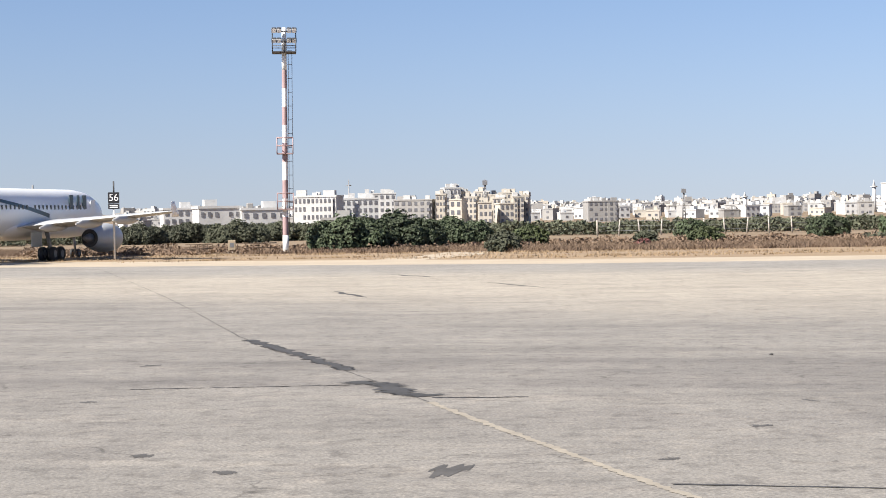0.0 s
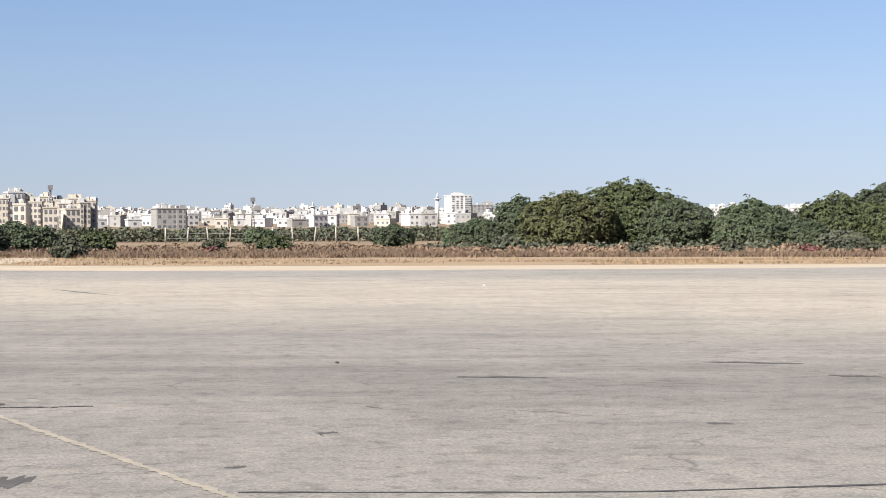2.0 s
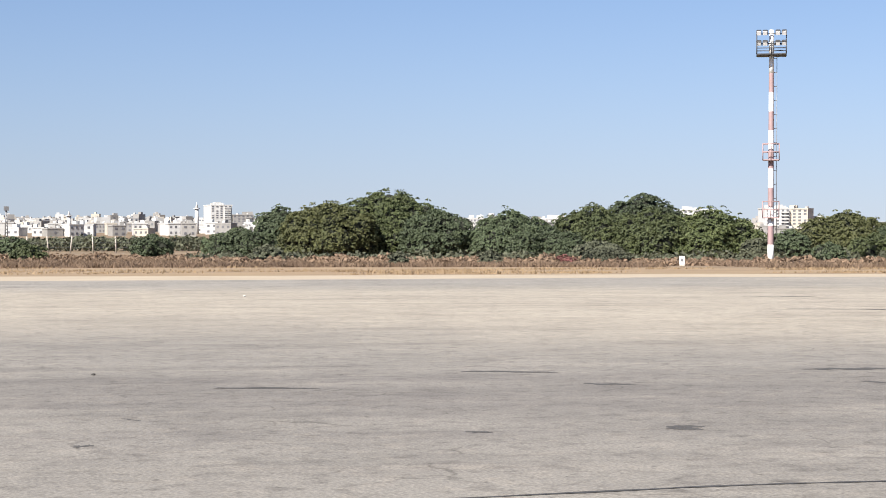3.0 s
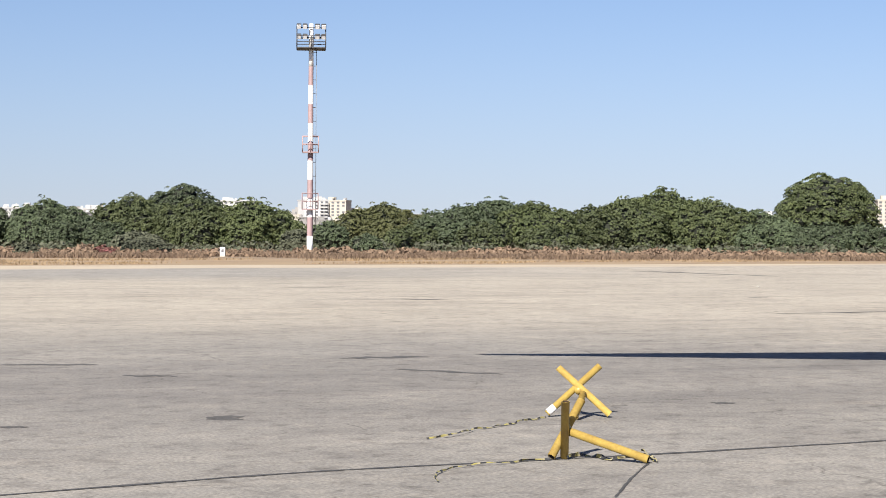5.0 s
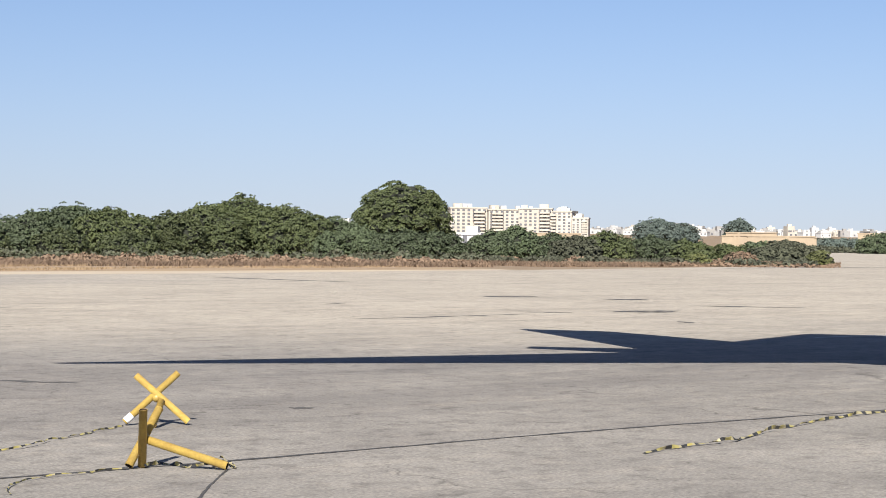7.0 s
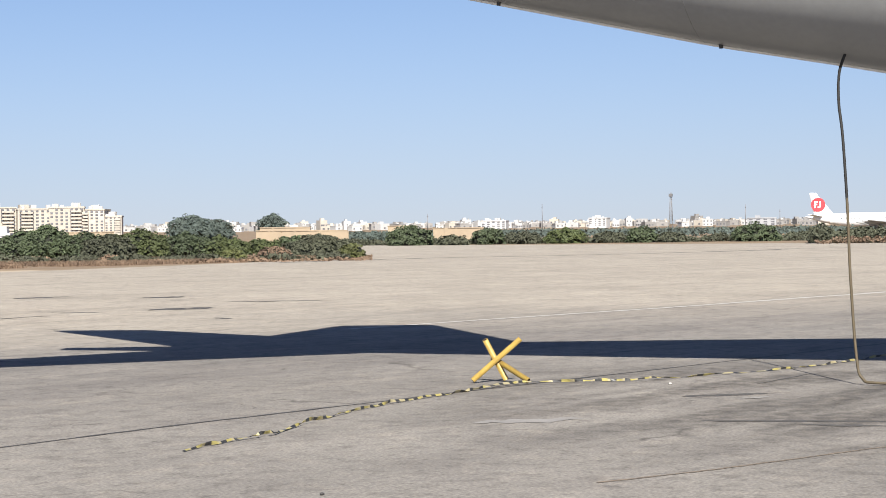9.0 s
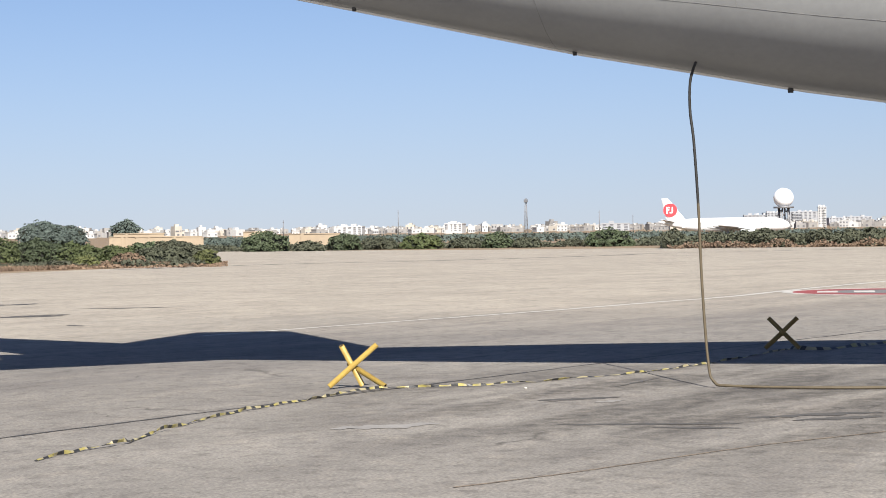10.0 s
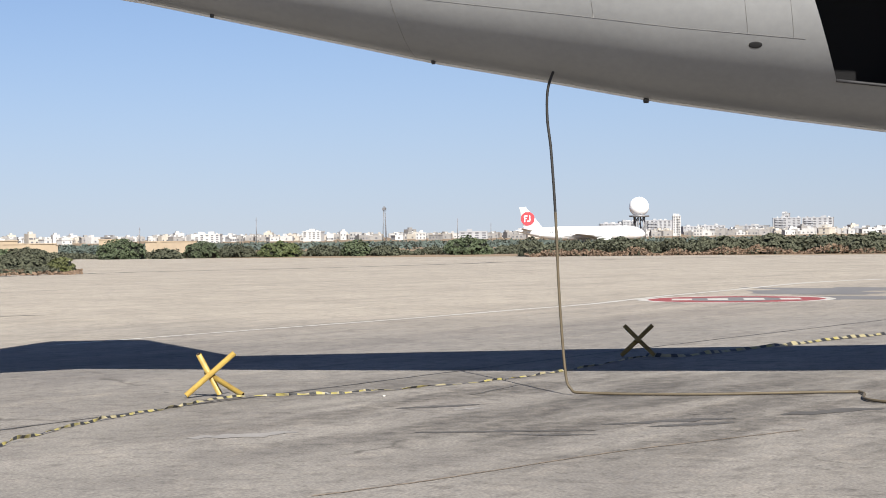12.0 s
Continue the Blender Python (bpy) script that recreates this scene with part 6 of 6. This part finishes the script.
building("white concrete apartment block with dark window rows", 35.00, 1250, 12.4, 9.6, 14, "house_white", 3, 4)
building("white concrete apartment block with dark window rows", 45.59, 1000, 13.8, 10.7, 14, "house_white", 3, 4)
building("cream ten-storey apartment block with balconies", 49.42, 900, 18.1, 17.8, 18, "house_cream", 9, 6)
building("cream ten-storey apartment block with balconies", 50.55, 900, 18.6, 17.0, 18, "house_cream", 9, 6)
building("cream ten-storey apartment block with balconies", 51.59, 900, 16.6, 17.7, 18, "house_cream", 9, 6)
building("cream ten-storey apartment block with balconies", 52.43, 900, 12.1, 16.4, 18, "house_cream", 9, 4)
building("cream ten-storey apartment block with balconies", 53.00, 900, 8.3, 13.1, 18, "house_cream", 9, 3)
building("low white airfield building", 49.36, 520, 11.6, 5.0, 14, "house_white", 2, 4)
building("white concrete apartment block with dark window rows", 64.89, 1500, 20.8, 10.8, 14, "house_white", 4, 4)
building("white concrete apartment block with dark window rows", 68.17, 1500, 14.9, 12.0, 14, "house_white", 5, 3)
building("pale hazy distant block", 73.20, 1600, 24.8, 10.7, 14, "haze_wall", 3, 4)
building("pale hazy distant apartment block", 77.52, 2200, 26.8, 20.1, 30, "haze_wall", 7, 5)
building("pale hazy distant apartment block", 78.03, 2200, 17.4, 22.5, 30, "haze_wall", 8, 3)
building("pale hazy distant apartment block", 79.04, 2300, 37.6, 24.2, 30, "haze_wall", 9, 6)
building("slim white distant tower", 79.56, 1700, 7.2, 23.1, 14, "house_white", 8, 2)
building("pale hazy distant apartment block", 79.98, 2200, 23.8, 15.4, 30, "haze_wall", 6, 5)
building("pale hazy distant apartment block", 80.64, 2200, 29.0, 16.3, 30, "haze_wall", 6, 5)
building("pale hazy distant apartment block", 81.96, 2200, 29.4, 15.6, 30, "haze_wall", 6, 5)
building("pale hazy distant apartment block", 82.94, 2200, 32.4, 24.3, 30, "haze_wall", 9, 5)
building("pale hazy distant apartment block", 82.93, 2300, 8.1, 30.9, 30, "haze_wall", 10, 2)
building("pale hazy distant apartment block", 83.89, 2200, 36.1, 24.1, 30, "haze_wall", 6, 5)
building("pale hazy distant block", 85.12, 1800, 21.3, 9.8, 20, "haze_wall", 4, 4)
yard_wall(58.30, 430, 13.8, 2.8)
yard_wall(59.75, 440, 8.1, 2.4)
yard_wall(63.63, 440, 10.6, 2.9)
yard_wall(61.96, 470, 7.3, 3.6)
yard_wall(58.29, 430, 11.7, 3.5)
yard_wall(52.21, 440, 12.2, 3.0)
yard_wall(59.20, 430, 15.2, 2.7)
yard_wall(63.76, 440, 11.9, 2.9)
spire("lattice", 1.35, 900, 22.1)
spire("lattice", 7.56, 1000, 17.0)
spire("minaret", 9.44, 1200, 16.8)
spire("minaret", 11.11, 1200, 12.4)
spire("pole", -2.94, 800, 21.1)
spire("pole", -12.68, 400, 12.0)
spire("lattice", 70.40, 1400, 28.0)
spire("pole", 66.38, 1500, 21.9)
spire("pole", 62.77, 1400, 13.9)
spire("minaret", 13.35, 1200, 22.7)
spire("pole", 72.70, 1500, 19.2)
spire("pole", 73.75, 1500, 15.1)

HOUSE = (("small whitewashed flat-roofed town house", "house_white"), ("small bare cement flat-roofed town house", "house_grey"), ("small cream flat-roofed town house", "house_cream"))


def town_row(az0, az1, count, d0, d1, h0, h1):
    for k in range(count):
        az = az0 + (az1 - az0) * (k + city.random()) / count
        pick = city.random()
        lab, wl = HOUSE[0 if pick < 0.4 else (1 if pick < 0.85 else 2)]
        d, depth = city.uniform(d0, d1), city.uniform(7, 11)
        hh = city.uniform(h0, h1)
        floors = 1 if hh < 5.5 else 2
        building(lab, az, d, city.uniform(5.5, 11), hh + rise(az, d + depth) + (2.4 if floors > 1 else 0.6), depth, wl, floors, city.randint(1, 3), "house", city.uniform(-35, 35))


town_row(-10, 32, 95, 1070, 1180, 4.0, 7.5)
town_row(-10, 32, 95, 1220, 1340, 4.0, 7.5)
town_row(32, 88, 80, 1500, 1800, 3.2, 6.0)


def far_town(az0, az1, d0, d1, h0, h1, count, seed):
    """Roofs crowded behind one another, too many and too far to count."""
    rng = random.Random(seed)
    verts, faces, index = [], [], []

    def block(m, c, size, mi):
        b = len(verts)
        for sx, sy, sz in itertools.product((-0.5, 0.5), repeat=3):
            verts.append(tuple(m @ Vector((c[0] + sx * size[0], c[1] + sy * size[1], c[2] + sz * size[2]))))
        for q in ((0, 1, 3, 2), (4, 6, 7, 5), (0, 4, 5, 1), (2, 3, 7, 6), (1, 5, 7, 3)):
            faces.append([b + k for k in q])
            index.append(mi)

    for _ in range(count):
        az, d = rng.uniform(az0, az1), d0 + (d1 - d0) * rng.random()
        w, dp, h = rng.uniform(5, 12), rng.uniform(6, 11), rng.uniform(h0, h1) * (1.0 if rng.random() < 0.9 else 1.6)
        m = Matrix.Translation(polar(az, d, rise(az, d) - 0.3)) @ Matrix.Rotation(radians(rng.uniform(-40, 40) - az), 4, "Z")
        pick = rng.random()
        mi = 0 if pick < 0.42 else (1 if pick < 0.86 else 2)
        block(m, (0, 0, h / 2), (w, dp, h), mi)
        if rng.random() < 0.75:
            block(m, (w * rng.uniform(-0.3, 0.3), 0, h + 0.9), (rng.uniform(1.5, 4), 3, 1.8), mi)
        if rng.random() < 0.4:
            block(m, (w * rng.uniform(-0.4, 0.4), -1, h + 0.5), (1.3, 1.3, 1.1), 1 if mi == 0 else 0)
        for fl in range(max(1, int(h / 3.4))):
            cols = rng.randint(1, 3)
            for c in range(cols):
                block(m, (w * ((c + 0.5) / cols - 0.5 + rng.uniform(-0.06, 0.06)), -dp / 2 - 0.02, 1.9 + 3.2 * fl), (rng.uniform(0.9, 1.9), 0.3, 1.4), 3)
            block(m, (w / 2 + 0.02, dp * rng.uniform(-0.2, 0.2), 1.9 + 3.2 * fl), (0.3, 1.4, 1.4), 3)
    me = bpy.data.meshes.new("far_town")
    me.from_pydata(verts, [], faces)
    me.polygons.foreach_set("material_index", index)
    for x in ("house_white", "house_grey", "house_cream", "glaze"):
        me.materials.append(M[x])
    tagged(new("far_town", me), "crowded flat-roofed white and cement houses of the far town", "town", kind="stuff")


for k in range(6):
    far_town(-10 + 7 * k, -3 + 7 * k, 1350, 2250, 3.5, 8.0, 210, 300 + k)
for k in range(7):
    far_town(32 + 8 * k, 40 + 8 * k, 1600, 2400, 3.0, 6.0, 150, 320 + k)

# ---- radar dome ----
radar = thing("radar_dome", "white spherical radar dome on a steel lattice tower", "radar dome", Matrix.Translation(polar(78.4, 900, -0.03)))
bm = bmesh.new()
bmesh.ops.create_icosphere(bm, subdivisions=3, radius=4.9, matrix=Matrix.Translation((0, 0, 17.2)))
part("dome", bm, M["radome"], radar, "white faceted dome", True)
part("deck", tube_bm((0, 0, 12.2), (0, 0, 13.0), 5.0, 5.0, 16), M["steel"], radar)
bm = bmesh.new()
for k in range(6):
    a, b = k * math.tau / 6, (k + 1) * math.tau / 6
    add_tube(bm, (3.2 * math.cos(a), 3.2 * math.sin(a), 0), (2.6 * math.cos(a), 2.6 * math.sin(a), 12.4), 0.35, sides=6)
    for z in (0, 4, 8):
        add_tube(bm, (3 * math.cos(a), 3 * math.sin(a), z), (2.9 * math.cos(b), 2.9 * math.sin(b), z + 4), 0.18, sides=5)
part("lattice_tower", bm, M["steel"], radar)

# ---- aircraft markings ----
em = bmesh.new()
for sgn in (-1, 1):
    add_tube(em, (-17.0, sgn * 0.17, 8.3), (-17.0, sgn * 0.30, 8.3), 2.0, 2.0, 28)
part("emblem", em, M["fin_red"], taxi_fin, "round red tail emblem")
gl = bmesh.new()
for sgn in (-1, 1):
    for c, s in (((-17.9, sgn * 0.31, 8.3), (0.36, 0.04, 1.9)), ((-17.5, sgn * 0.31, 9.1), (0.9, 0.04, 0.34)), ((-17.55, sgn * 0.31, 8.4), (0.6, 0.04, 0.3)), ((-16.4, sgn * 0.31, 8.5), (0.36, 0.04, 1.5)), ((-16.75, sgn * 0.31, 7.6), (0.8, 0.04, 0.34))):
        add_box(gl, c, s)
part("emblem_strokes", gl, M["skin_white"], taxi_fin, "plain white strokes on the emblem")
for k in range(8):
    part("name_bar", box_bm((3.6 + 0.85 * k, -1.99, 4.95), (0.55, 0.03, 0.4)), M["skin_grey"], taxiing, "grey bar in place of lettering")
for k, (x, w) in enumerate(((7.9, 0.7), (9.3, 0.4), (10.5, 0.75))):
    part("name_bar", box_bm((x, -1.9, 4.75), (w, 0.12, 1.3), 0.03), M["teal"], parked, "dark bar in place of lettering")
sw = bmesh.new()
prev = None
for k in range(25):
    f = k / 24
    x = -14 + 17.5 * f
    zc = 5.6 - 1.9 * f ** 1.6
    a = math.asin(max(-1, min(1, (zc - 3.9) / 2.06)))
    r = float(np.interp(x, [-16, -12, -8, -5], [1.05, 1.6, 1.95, 2.0])) + 0.02
    zc0 = float(np.interp(x, [-16, -12, -8, -5], [4.4, 4.05, 3.9, 3.85]))
    pr = []
    for dz in (0.16, -0.16):
        aa = a + dz / 2
        pr.append(sw.verts.new((x, -r * math.cos(aa), zc0 + 1.04 * r * math.sin(aa))))
    if prev:
        sw.faces.new((prev[0], prev[1], pr[1], pr[0]))
    prev = pr
part("livery_stripe", sw, M["teal"], parked, "dark curved livery stripe")
